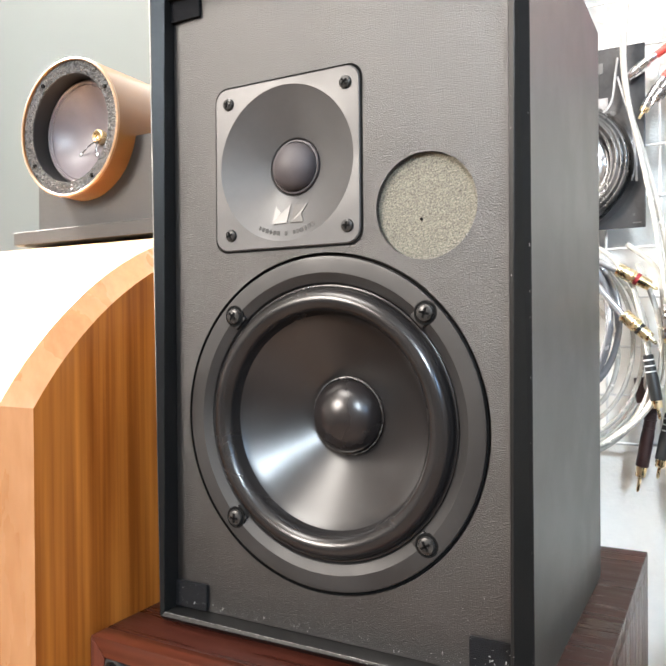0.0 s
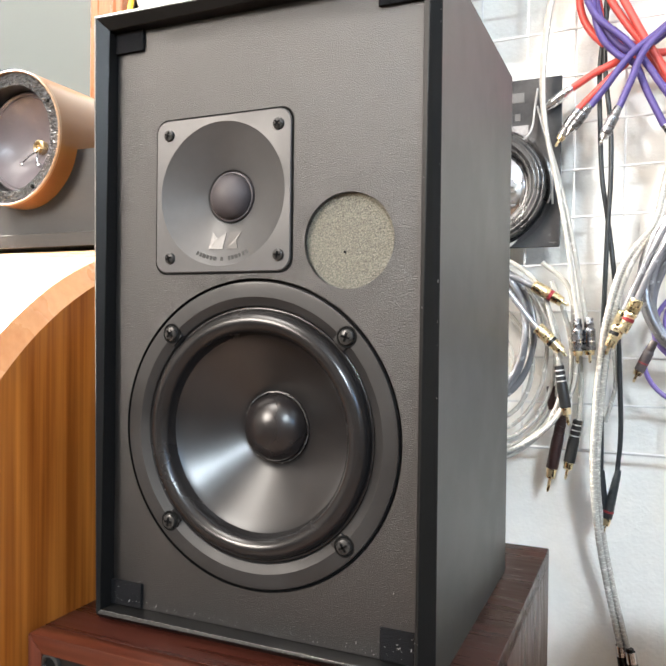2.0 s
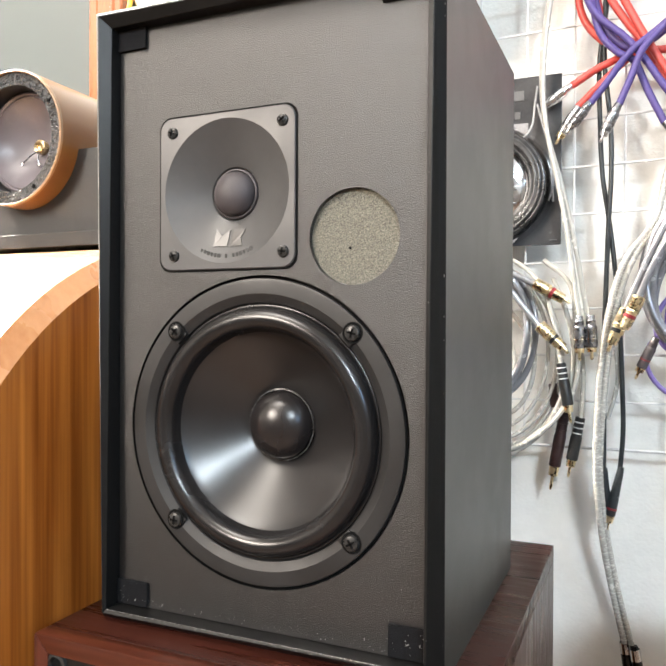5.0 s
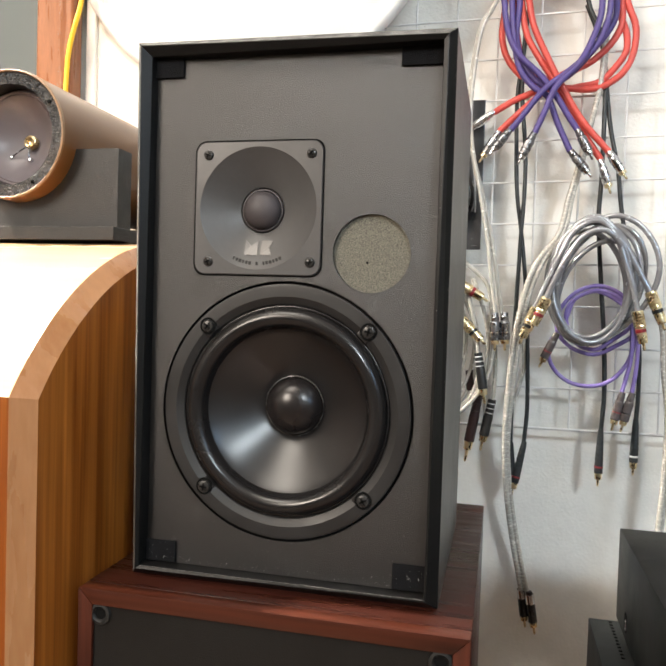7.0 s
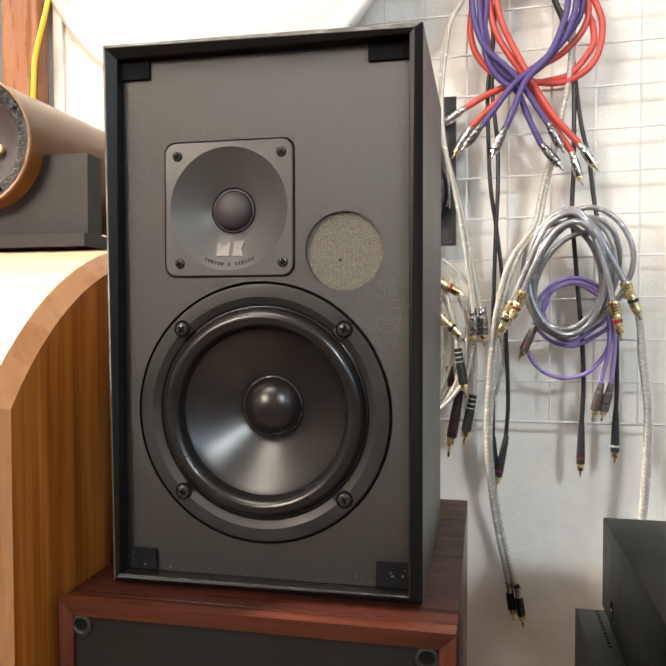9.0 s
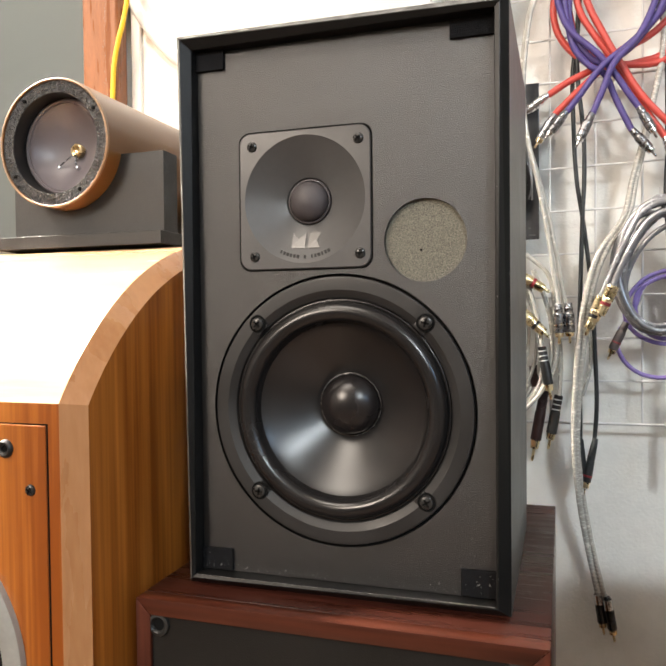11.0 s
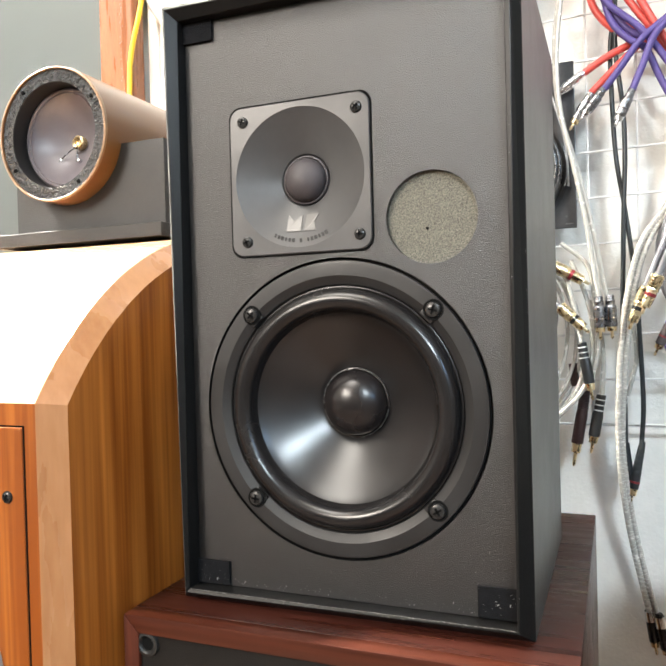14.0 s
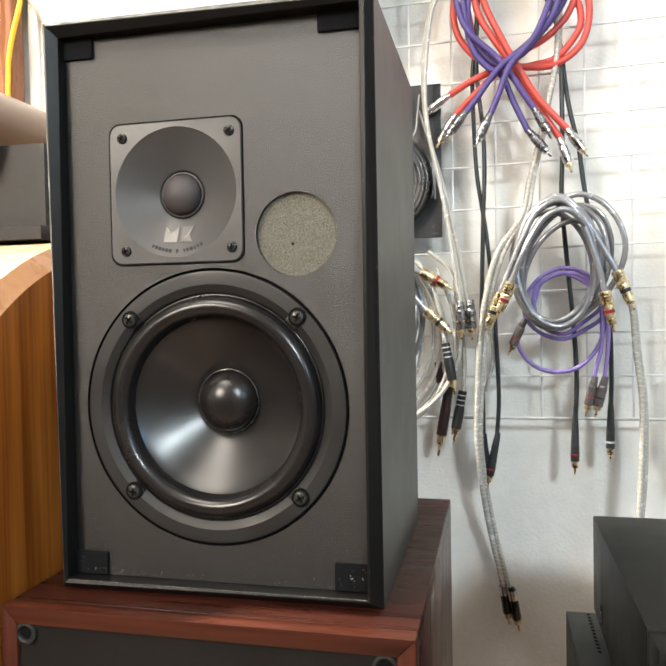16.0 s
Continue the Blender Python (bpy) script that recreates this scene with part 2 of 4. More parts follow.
def lathe(profile, centre, axis=(0, 1, 0), seg=64, bm=None, index=0):
    """Turns (radius, distance along the axis) round the axis through centre."""
    bm = bm or bmesh.new()
    a = Vector(axis).normalized()
    u = a.orthogonal().normalized()
    w = a.cross(u)
    c = Vector(centre)
    rings = []
    for r, d in profile:
        if r < 1e-6:
            rings.append([bm.verts.new(c + a * d)])
        else:
            rings.append([bm.verts.new(c + a * d + (u * math.cos(t) + w * math.sin(t)) * r)
                          for t in (2 * math.pi * k / seg for k in range(seg))])
    for p, q in zip(rings, rings[1:]):
        for k in range(seg):
            j = (k + 1) % seg
            if len(p) == 1 and len(q) == 1:
                continue
            if len(p) == 1:
                f = bm.faces.new((p[0], q[k], q[j]))
            elif len(q) == 1:
                f = bm.faces.new((p[k], p[j], q[0]))
            else:
                f = bm.faces.new((p[k], p[j], q[j], q[k]))
            f.material_index = index
    return bm


def spline(points, step=0.006):
    """A smooth run of points through the given ones."""
    p = [Vector(q) for q in points]
    p = [p[0] * 2 - p[1]] + p + [p[-1] * 2 - p[-2]]
    out = []
    for a, b, c, d in zip(p, p[1:], p[2:], p[3:]):
        n = max(2, int((c - b).length / step))
        for k in range(n):
            t = k / n
            out.append(0.5 * (2 * b + (c - a) * t + (2 * a - 5 * b + 4 * c - d) * t * t + (3 * b - a - 3 * c + d) * t ** 3))
    return out + [p[-2]]


def sweep(path, radius, seg=10, bm=None):
    """A round tube along a run of points, closed at its ends."""
    bm = bm or bmesh.new()
    u, rings = None, []
    for i, q in enumerate(path):
        t = (path[min(i + 1, len(path) - 1)] - path[max(i - 1, 0)]).normalized()
        u = t.orthogonal().normalized() if u is None else (u - t * u.dot(t)).normalized()
        w = t.cross(u)
        rings.append([bm.verts.new(q + (u * math.cos(a) + w * math.sin(a)) * radius) for a in (2 * math.pi * k / seg for k in range(seg))])
    for p, q in zip(rings, rings[1:]):
        for k in range(seg):
            bm.faces.new((p[k], p[(k + 1) % seg], q[(k + 1) % seg], q[k]))
    bm.faces.new(rings[0][::-1])
    bm.faces.new(rings[-1])
    return bm


def helix(path, radius, thick, pitch, phase=0.0, seg=5):
    """A thin strand wound round a run of points."""
    fine = []
    for a, b in zip(path, path[1:]):
        n = max(1, int((b - a).length / (abs(pitch) / 8)))
        fine += [a.lerp(b, k / n) for k in range(n)]
    s, out, u = 0.0, [], None
    for i, q in enumerate(fine[:-1]):
        t = (fine[i + 1] - q).normalized()
        u = t.orthogonal().normalized() if u is None else (u - t * u.dot(t)).normalized()
        w = t.cross(u)
        s += (fine[i + 1] - q).length
        a = 2 * math.pi * s / pitch + phase
        out.append(q + (u * math.cos(a) + w * math.sin(a)) * radius)
    return sweep(out, thick, seg)


def sheet(outer, holes, y, hole_depth):
    """A flat board in the plane y with round holes (x, z, r) through it and their walls."""
    bm = bmesh.new()
    loops = []
    loops.append([bm.verts.new((x, y, z)) for x, z in outer])
    for hx, hz, r in holes:
        loops.append([bm.verts.new((hx + r * math.cos(a), y, hz + r * math.sin(a))) for a in (2 * math.pi * k / 72 for k in range(72))])
    edges = []
    for lp in loops:
        edges += [bm.edges.new((lp[k], lp[(k + 1) % len(lp)])) for k in range(len(lp))]
    bmesh.ops.triangle_fill(bm, use_beauty=True, use_dissolve=False, edges=edges, normal=(0, -1, 0))
    for lp in loops:
        back = [bm.verts.new((v.co.x, y + hole_depth, v.co.z)) for v in lp]
        for k in range(len(lp)):
            j = (k + 1) % len(lp)
            bm.faces.new((lp[k], lp[j], back[j], back[k]))
    return bm


def rounded(w, h, r, seg=8):
    """The outline of a rounded rectangle round the origin."""
    out = []
    for cx, cz, a0 in ((w - r, h - r, 0), (-w + r, h - r, 90), (-w + r, -h + r, 180), (w - r, -h + r, 270)):
        out += [(cx + r * math.cos(radians(a0 + 90 * k / seg)), cz + r * math.sin(radians(a0 + 90 * k / seg))) for k in range(seg + 1)]
    return out


def screw(parent, x, y, z, r=0.0036, turn=20):
    """A black pan-head screw with a cross recess, facing -y."""
    bm = lathe([(r * 1.36, 0.0), (r * 1.32, -0.0005), (0, -0.0006)], (x, y + 0.0006, z), seg=20, index=1)
    lathe([(0, -0.0020), (r * 0.62, -0.0019), (r * 0.88, -0.0014), (r, -0.0003), (r, 0.001)], (x, y, z), seg=20, bm=bm)
    for a in (turn, turn + 90):
        m = Matrix.Translation((x, y - 0.00215, z)) @ Matrix.Rotation(radians(a), 4, "Y")
        v = bmesh.ops.create_cube(bm, size=1, matrix=m @ Matrix.Diagonal((r * 1.12, 0.0005, r * 0.24, 1)))["verts"]
        for f in {f for q in v for f in q.link_faces}:
            f.material_index = 1
    return part("screw", bm, [M["screw"], M["dark"]], parent, smooth=40)


# ---- the room ----
X0, X1, Y0, Y1, ZC = -1.9, 2.5, -3.4, 0.545, 2.5
tagged(part("floor", block(X0, X1, Y0, Y1 + 0.1, -0.05, 0.0), M["floor"]), "dark wooden shop floor", "floor", kind="structure")
tagged(part("ceiling", block(X0, X1, Y0, Y1 + 0.1, ZC, ZC + 0.06), M["ceiling"]), "plain white ceiling", "ceiling", kind="structure")
tagged(part("wall_north", block(-0.445, X1, Y1, Y1 + 0.1, 0, ZC), M["wall"]), "white painted plaster wall behind the cable rack", "wall", kind="structure")
# these three walls are out of view and take the low-bounce tone
tagged(part("wall_west", block(X0 - 0.1, X0, Y0, Y1 + 0.1, 0, ZC), M["dim"]), "plain unseen wall, darkened to cut bounce light", "wall", kind="structure")
tagged(part("wall_east", block(X1, X1 + 0.1, Y0, Y1 + 0.1, 0, ZC), M["dim"]), "plain unseen wall, darkened to cut bounce light", "wall", kind="structure")
tagged(part("wall_south", block(X0, X1, Y0 - 0.1, Y0, 0, ZC), M["dim"]), "plain unseen wall, darkened to cut bounce light", "wall", kind="structure")

# a grey door in a brown frame, with a cream lining next to it
tagged(part("wall_lining", block(-0.445, -0.428, 0.4125, Y1 - 0.002, 0, ZC), M["cream"]), "cream painted lining beside the door frame", "wall", kind="structure")
tagged(part("trim", block(-0.4135, -0.3995, 0.4175, 0.4246, 0, ZC, 0.002), M["cream"]), "cream moulding beside the door frame", "trim", kind="structure")
tagged(part("wall_panel", block(-0.4140, -0.16, 0.425, Y1 - 0.002, 0, ZC), M["cream"]), "cream painted boarding behind the white dish", "wall", kind="structure")
door = base("door_1", (0, 0, 0), "grey glossy door in a worn brown wooden frame", "door", kind="structure")
part("leaf", block(X0 + 0.01, -0.4680, 0.398, 0.44, 0.002, ZC - 0.002), M["grey"], door, "grey glossy door leaf")
part("frame_post", block(-0.4675, -0.4145, 0.388, 0.412, 0, ZC - 0.002, 0.0035, 3), M["post"], door, "worn brown varnished wooden post")

bm = bmesh.new()
rng = random.Random(17)
for k in range(110):
    s = rng.uniform(0.0002, 0.0006)
    m = Matrix.Translation((-0.4325 + rng.gauss(0, 0.0016), 0.3879, rng.uniform(1.12, 1.42))) @ Matrix.Rotation(rng.uniform(0, 3), 4, "Y") @ Matrix.Diagonal((s, 0.0003, s * rng.uniform(1, 4), 1))
    bmesh.ops.create_cube(bm, size=1, matrix=m)
scuffs = part("worn_chip", bm, M["lint"], door, "pale scuffs along the worn post")
scuffs["kind"] = "stuff"

# ceiling lamps
for k, (lx, ly, lz) in enumerate((KEY, TOP, MID)):
    lamp = base("ceiling_light", (lx, ly, lz), "round white ceiling lamp, switched on", "ceiling light", "ceiling lamps")
    part("housing", lathe([(0, 0.13), (0.29, 0.13), (0.29, 0.08), (0.27, 0.08), (0.27, 0.12)], (lx, ly, lz), (0, 0, 1), 48), M["white"], lamp, smooth=40)
    part("diffuser", lathe([(0.27, 0.088), (0, 0.088)], (lx, ly, lz), (0, 0, 1), 48), M["glow"], lamp)

# added shades and cords for the LEFT and DAY fill lights, out of view
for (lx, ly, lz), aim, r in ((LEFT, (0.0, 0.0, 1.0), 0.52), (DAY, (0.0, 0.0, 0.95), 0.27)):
    lamp = base("added_fixture", (lx, ly, lz), "added white shade and cord behind an unseen fill light", "pendant light", "hanging lamps")
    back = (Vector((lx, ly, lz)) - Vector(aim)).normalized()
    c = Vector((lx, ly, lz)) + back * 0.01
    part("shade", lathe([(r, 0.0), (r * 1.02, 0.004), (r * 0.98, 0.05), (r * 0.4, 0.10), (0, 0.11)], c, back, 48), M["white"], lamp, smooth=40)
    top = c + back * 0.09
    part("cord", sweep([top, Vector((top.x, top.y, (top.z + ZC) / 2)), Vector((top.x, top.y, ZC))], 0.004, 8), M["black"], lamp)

# ---- the mahogany loudspeaker below ----
low = base("mahogany_speaker", (0, 0, 0), "floor-standing loudspeaker with dark mahogany veneer, grille removed", "loudspeaker")
LX0, LX1, LY0, LY1, LZ = -0.125, 0.1275, -0.027, 0.267, 0.80
part("cabinet", block(LX0 + 0.0125, LX1 - 0.0125, LY0 + 0.0125, LY1, 0.0, LZ - 0.0125), M["mahogany"], low)
part("top_panel", block(LX0, LX1, LY0 + 0.0125, LY1, LZ - 0.0122, LZ, 0.0008), M["mahogany"], low, smooth=40)
for x0, x1 in ((LX0, LX0 + 0.0122), (LX1 - 0.0122, LX1)):
    part("side_panel", block(x0, x1, LY0 + 0.0125, LY1, 0.0, LZ - 0.0122, 0.0004), M["mahogany_flank"], low, smooth=40)
W = 0.0105


def mitre_bar(a, b, c, d, y0, y1, bevel=0.001):
    """A bar with mitred ends: a, b the outer ends and c, d the inner ones, as (x, z)."""
    bm = bmesh.new()
    hexa(bm, [(a[0], y0, a[1]), (b[0], y0, b[1]), (d[0], y0, d[1]), (c[0], y0, c[1]), (a[0], y1, a[1]), (b[0], y1, b[1]), (d[0], y1, d[1]), (c[0], y1, c[1])])
    bmesh.ops.bevel(bm, geom=bm.edges[:], offset=bevel, segments=2, affect="EDGES", profile=0.5)
    return bm


o = [(LX0, LZ), (LX1, LZ), (LX1, 0.0), (LX0, 0.0)]
i4 = [(LX0 + W, LZ - W), (LX1 - W, LZ - W), (LX1 - W, W), (LX0 + W, W)]
for k, m in ((0, "mahogany_edge"), (1, "mahogany_side"), (2, "mahogany_edge"), (3, "mahogany_side")):
    j = (k + 1) % 4
    part("front_rail" if k % 2 == 0 else "front_stile", mitre_bar(o[k], o[j], i4[k], i4[j], LY0, LY0 + 0.0125), M[m], low, "reddish mahogany edging", 40)
part("front_panel", block(LX0 + W, LX1 - W, LY0 + 0.0025, LY0 + 0.0122, W, LZ - W), M["panel"], low, "charcoal front panel")
for sx in (-0.1095, 0.1105):
    for sz in (0.7835, 0.06):
        part("grille_socket", lathe([(0.0036, 0.006), (0.0038, -0.0006), (0.0052, -0.0020), (0.0070, -0.0016), (0.0077, 0.0), (0.0079, 0.003)],
                                    (sx, LY0 + 0.0025, sz), seg=28), M["socket"], low, "rubber grille socket", 50)
        part("socket_hole", lathe([(0.0037, 0.0), (0, 0.0)], (sx, LY0 + 0.0022, sz), seg=20), M["dark"], low)

# ---- the black loudspeaker ----
spk = base("black_speaker", (0, 0, LZ), "black two-way bookshelf loudspeaker without grille, standing on another loudspeaker", "loudspeaker")
SX, SZ0, SZ1, SD, T = 0.1050, LZ, 1.1592, 0.197, 0.0080
BY = 0.012


def cabinet_panel(name, a, b, c, d, rubbed):
    """A cabinet side with mitred ends. Each corner tells how far its front edge lies back: inside, at the break (and where that is), outside."""
    bm = bmesh.new()
    loops = []
    for (ox, oz, fall, share, mid, back), (ix, iz) in ((a, c), (b, d)):
        def at(f, y):
            return bm.verts.new((ox + (ix - ox) * f, y, oz + (iz - oz) * f))
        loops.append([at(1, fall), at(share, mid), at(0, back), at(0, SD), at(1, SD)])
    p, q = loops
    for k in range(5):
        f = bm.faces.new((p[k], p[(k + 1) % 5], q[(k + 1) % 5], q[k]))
        # index 1, the outer face, takes the vinyl with the painted reflection
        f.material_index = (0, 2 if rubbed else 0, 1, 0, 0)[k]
    bm.faces.new(p)
    bm.faces.new(q[::-1])
    bmesh.ops.bevel(bm, geom=bm.edges[:], offset=0.0003, segments=1, affect="EDGES", profile=0.5)
    return part(name, bm, [M["vinyl"], M["vinyl_sheen"], M["worn"]], spk, smooth=12)


o = [(-SX, SZ1, 0.0052, 0.24, 0.0, 0.0005), (SX, SZ1, 0.0015, 0.60, 0.0008, 0.0055),
     (SX, SZ0, 0.0, 0.85, 0.0, 0.0095), (-SX, SZ0, 0.0010, 0.70, 0.0, 0.0080)]
i4 = [(-SX + T, SZ1 - T), (SX - T, SZ1 - T), (SX - T, SZ0 + T), (-SX + T, SZ0 + T)]
for k, n in enumerate(("top_panel", "side_panel", "bottom_panel", "side_panel")):
    j = (k + 1) % 4
    cabinet_panel(n, o[k], o[j], i4[k], i4[j], k in (0, 3))
part("back_panel", block(-SX + T, SX - T, SD - 0.014, SD - 0.002, SZ0 + T, SZ1 - T), M["vinyl"], spk)
WC, TC, FC = (-0.0006, 0.9174), (-0.0222, 1.0512), (0.0548, 1.0225)
BX, BZ0, BZ1 = SX - T - 0.0006, SZ0 + T + 0.0004, SZ1 - T - 0.0004
part("baffle", sheet([(-BX, BZ0), (BX, BZ0), (BX, BZ1), (-BX, BZ1)], [(*WC, 0.0864), (*TC, 0.0425), (*FC, 0.0252)], BY, 0.012), M["leather"], spk, "grained black vinyl front board")

# woofer
wc = (WC[0], BY, WC[1])
bm = lathe([(0.0846, 0.0030), (0.0846, 0.0002), (0.0843, -0.0006), (0.0836, -0.0007), (0.0826, -0.0008), (0.0762, -0.0008), (0.0757, -0.0006), (0.0714, 0.0016), (0.0710, 0.0022), (0.0707, 0.0045), (0.0690, 0.008)], wc, seg=128)
woofer = part("woofer", bm, M["flange"], spk, "woofer with black plastic frame and glossy cone", 17)
roll = [(0.0709, 0.0050), (0.0706, 0.0030), (0.0702, 0.0024), (0.0690, 0.0024), (0.0686, 0.0028)] + [(0.0624 + 0.0061 * math.cos(radians(a)), 0.0014 - 0.0062 * math.sin(radians(a))) for a in range(0, 181, 12)] + [(0.0560, 0.0022), (0.0556, 0.0040), (0.0550, 0.0052)]
part("surround", lathe(roll, wc, seg=128), M["rubber"], woofer, "black rubber surround", 60)
cone = [(0.0566, 0.0050), (0.0556, 0.0044)] + [(0.0553 - 0.0349 * k / 10, 0.0048 + 0.0235 * (k / 10) ** 0.92) for k in range(11)] + [(0.0195, 0.0292)]
part("cone", lathe(cone, wc, seg=128), M["cone"], woofer, "glossy black plastic cone", 60)
cap = [(0.0215, 0.0284), (0.0212, 0.0267), (0.0204, 0.0265), (0.0199, 0.0271)] + [(0.0197 * math.sin(radians(a)), 0.0268 - 0.0135 * (math.cos(radians(a)) - 0.0)) for a in range(88, -1, -8)]
part("dust_cap", lathe(cap, (wc[0], wc[1], wc[2] + 0.0008), seg=72), M["cap"], woofer, "glossy black dust cap", 50)
for a, turn in ((45, 15), (135, 40), (225, 5), (315, 60)):
    bm = bmesh.new()
    m = Matrix.Translation(wc) @ Matrix.Rotation(radians(a), 4, "Y") @ Matrix.Translation((0.0748, 0.0009, 0)) @ Matrix.Diagonal((0.0070, 0.0032, 0.0088, 1))
    bmesh.ops.create_cube(bm, size=1, matrix=m)
    bmesh.ops.bevel(bm, geom=bm.edges[:], offset=0.0006, segments=2, affect="EDGES", profile=0.5)
    part("screw_boss", bm, M["flange"], woofer, smooth=40)
    screw(woofer, WC[0] + 0.0006 + 0.0777 * math.cos(radians(a)), BY - 0.0009, WC[1] + 0.0777 * math.sin(radians(a)) + (0.0 if a < 180 else 0.0010), 0.0044, turn)
part("motor", lathe([(0.072, 0.005), (0.072, 0.012), (0.05, 0.05), (0, 0.05)], wc, seg=48), M["dark"], woofer)

part("frame_gap", lathe([(0.0863, 0.0001), (0.0862, 0.0026), (0.0845, 0.0026)], wc, seg=128), M["dark"], woofer)
bm = bmesh.new()
rng = random.Random(12)
for a0, a1 in ((8, 95), (103, 188), (192, 268), (276, 352)):
    pts = []
    for a in range(a0, a1, 5):
        rr = 0.0208 + rng.uniform(-0.0003, 0.0003)
        pts.append(Vector((wc[0] + rr * math.cos(radians(a)), wc[1] + 0.0264 + rng.uniform(-0.0001, 0.0002), wc[2] + 0.0008 + rr * math.sin(radians(a)))))
    sweep(pts, 0.00028, 6, bm)
part("glue_rim", bm, M["glue"], woofer, "thin ragged bead of dried glue", 60)

# tweeter
HX = 0.0438
tc = (TC[0], BY, TC[1])
bm = bmesh.new()
outline = rounded(HX, HX, 0.0075)
rim = [bm.verts.new((TC[0] + x, BY + 0.002, TC[1] + z)) for x, z in outline]
top = [bm.verts.new((TC[0] + x, BY - 0.0009, TC[1] + z)) for x, z in outline]
top2 = [bm.verts.new((TC[0] + x * 0.99, BY - 0.0014, TC[1] + z * 0.99)) for x, z in outline]
ring = [bm.verts.new((TC[0] + 0.0404 * math.cos(a), BY - 0.0014, TC[1] + 0.0404 * math.sin(a))) for a in (2 * math.pi * k / 96 for k in range(96))]
for p, q in ((rim, top), (top, top2)):
    for k in range(len(p)):
        bm.faces.new((p[k], p[(k + 1) % len(p)], q[(k + 1) % len(p)], q[k]))
edges = [bm.edges.get((top2[k], top2[(k + 1) % len(top2)])) for k in range(len(top2))]
edges += [bm.edges.new((ring[k], ring[(k + 1) % 96])) for k in range(96)]
bmesh.ops.triangle_fill(bm, use_beauty=True, use_dissolve=False, edges=edges, normal=(0, -1, 0))
horn = [(0.0404, -0.0014)] + [(0.0404 - 0.0248 * k / 8, -0.0014 + 0.0112 * (k / 8) ** 0.95) for k in range(1, 9)] + [(0.0150, 0.0106), (0.0146, 0.0120)]
lathe(horn, tc, seg=96, bm=bm)
bmesh.ops.remove_doubles(bm, verts=bm.verts[:], dist=1e-5)
tweeter = part("tweeter", bm, M["plate"], spk, "square dark grey tweeter plate with a shallow horn", 25)
part("dome", lathe([(0.0147, 0.0115), (0.0142, 0.0095), (0.0134, 0.0093), (0.0129, 0.0102)] +
                   [(0.0128 * math.sin(radians(a)), 0.0100 - 0.0092 * math.cos(radians(a))) for a in range(84, -1, -7)], tc, seg=56), M["dome"], tweeter, "soft dark dome", 50)
part("gap", sheet([(TC[0] + x * 1.024, TC[1] + z * 1.024) for x, z in outline], [(*TC, 0.043)], BY - 0.0003, 0.0002), M["dark"], tweeter)
for dx, dz, turn in ((-0.0350, 0.0352, 20), (0.0362, 0.0353, 50), (-0.0338, -0.0355, 70), (0.0368, -0.0352, 5)):
    screw(tweeter, TC[0] + dx, BY - 0.0012, TC[1] + dz, 0.0034, turn)


def horn_y(x, z):
    """The place of the horn's surface at x, z from the tweeter's centre."""
    k = min(1, max(0, (0.0404 - math.hypot(x, z)) / 0.0248))
    return BY - 0.0014 + 0.0112 * k ** 0.95 - 0.0003


# two plain silver marks and a curved row of small dark bars under the dome
for pts in ([(-0.0098, -0.0205), (-0.0060, -0.0245), (-0.0012, -0.0205), (-0.0012, -0.0305), (-0.0098, -0.0305)],
            [(0.0012, -0.0205), (0.0092, -0.0205), (0.0068, -0.0255), (0.0092, -0.0305), (0.0012, -0.0305)]):
    bm = bmesh.new()
    bm.faces.new([bm.verts.new((TC[0] + x, horn_y(x, z), TC[1] + z)) for x, z in pts])
    r = bmesh.ops.extrude_face_region(bm, geom=bm.faces[:])
    bmesh.ops.translate(bm, verts=[v for v in r["geom"] if isinstance(v, bmesh.types.BMVert)], vec=(0, -0.0003, 0))
    part("emblem", bm, M["silver"], tweeter, "plain silver mark")
for k in range(15):
    if k == 6 or k == 8:
        continue
    a = radians(-90 + (k - 7) * 3.75)
    x, z = 0.0364 * math.cos(a), 0.0364 * math.sin(a)
    bm = bmesh.new()
    m = Matrix.Translation((TC[0] + x, horn_y(x, z) - 0.0001, TC[1] + z)) @ Matrix.Rotation(-(a + math.pi / 2), 4, "Y")
    bmesh.ops.create_cube(bm, size=1, matrix=m @ Matrix.Diagonal((0.0011 + 0.0004 * (k % 3), 0.0002, 0.0024, 1)))
    part("print_bar", bm, M["ink"], tweeter)

# foam plug in the port
bm = bmesh.new()
rng = random.Random(3)
cells = {}
for i in range(-42, 43):
    for j in range(-42, 43):
        x, z = i * 0.0006, j * 0.0006
        if math.hypot(x, z) < 0.0257:
            cells[i, j] = bm.verts.new((FC[0] + x + rng.uniform(-0.0002, 0.0002), BY + 0.0032 + rng.uniform(-0.00018, 0.00018), FC[1] + z + rng.uniform(-0.0002, 0.0002)))
for i, j in cells:
    if (i + 1, j) in cells and (i, j + 1) in cells and (i + 1, j + 1) in cells:
        bm.faces.new((cells[i, j], cells[i + 1, j], cells[i + 1, j + 1], cells[i, j + 1]))
foam = part("port_foam", bm, M["foam"], spk, "olive grey foam plug in the round port")
part("pinhole", lathe([(0, -0.0008), (0.0007, -0.0004), (0.0009, 0.0006)], (0.0518, BY + 0.003, 1.0168), seg=10), M["dark"], foam)
part("port_back", lathe([(0.0252, 0.0), (0.0, 0.0)], (FC[0], BY + 0.0115, FC[1]), seg=40), M["dark"], foam)

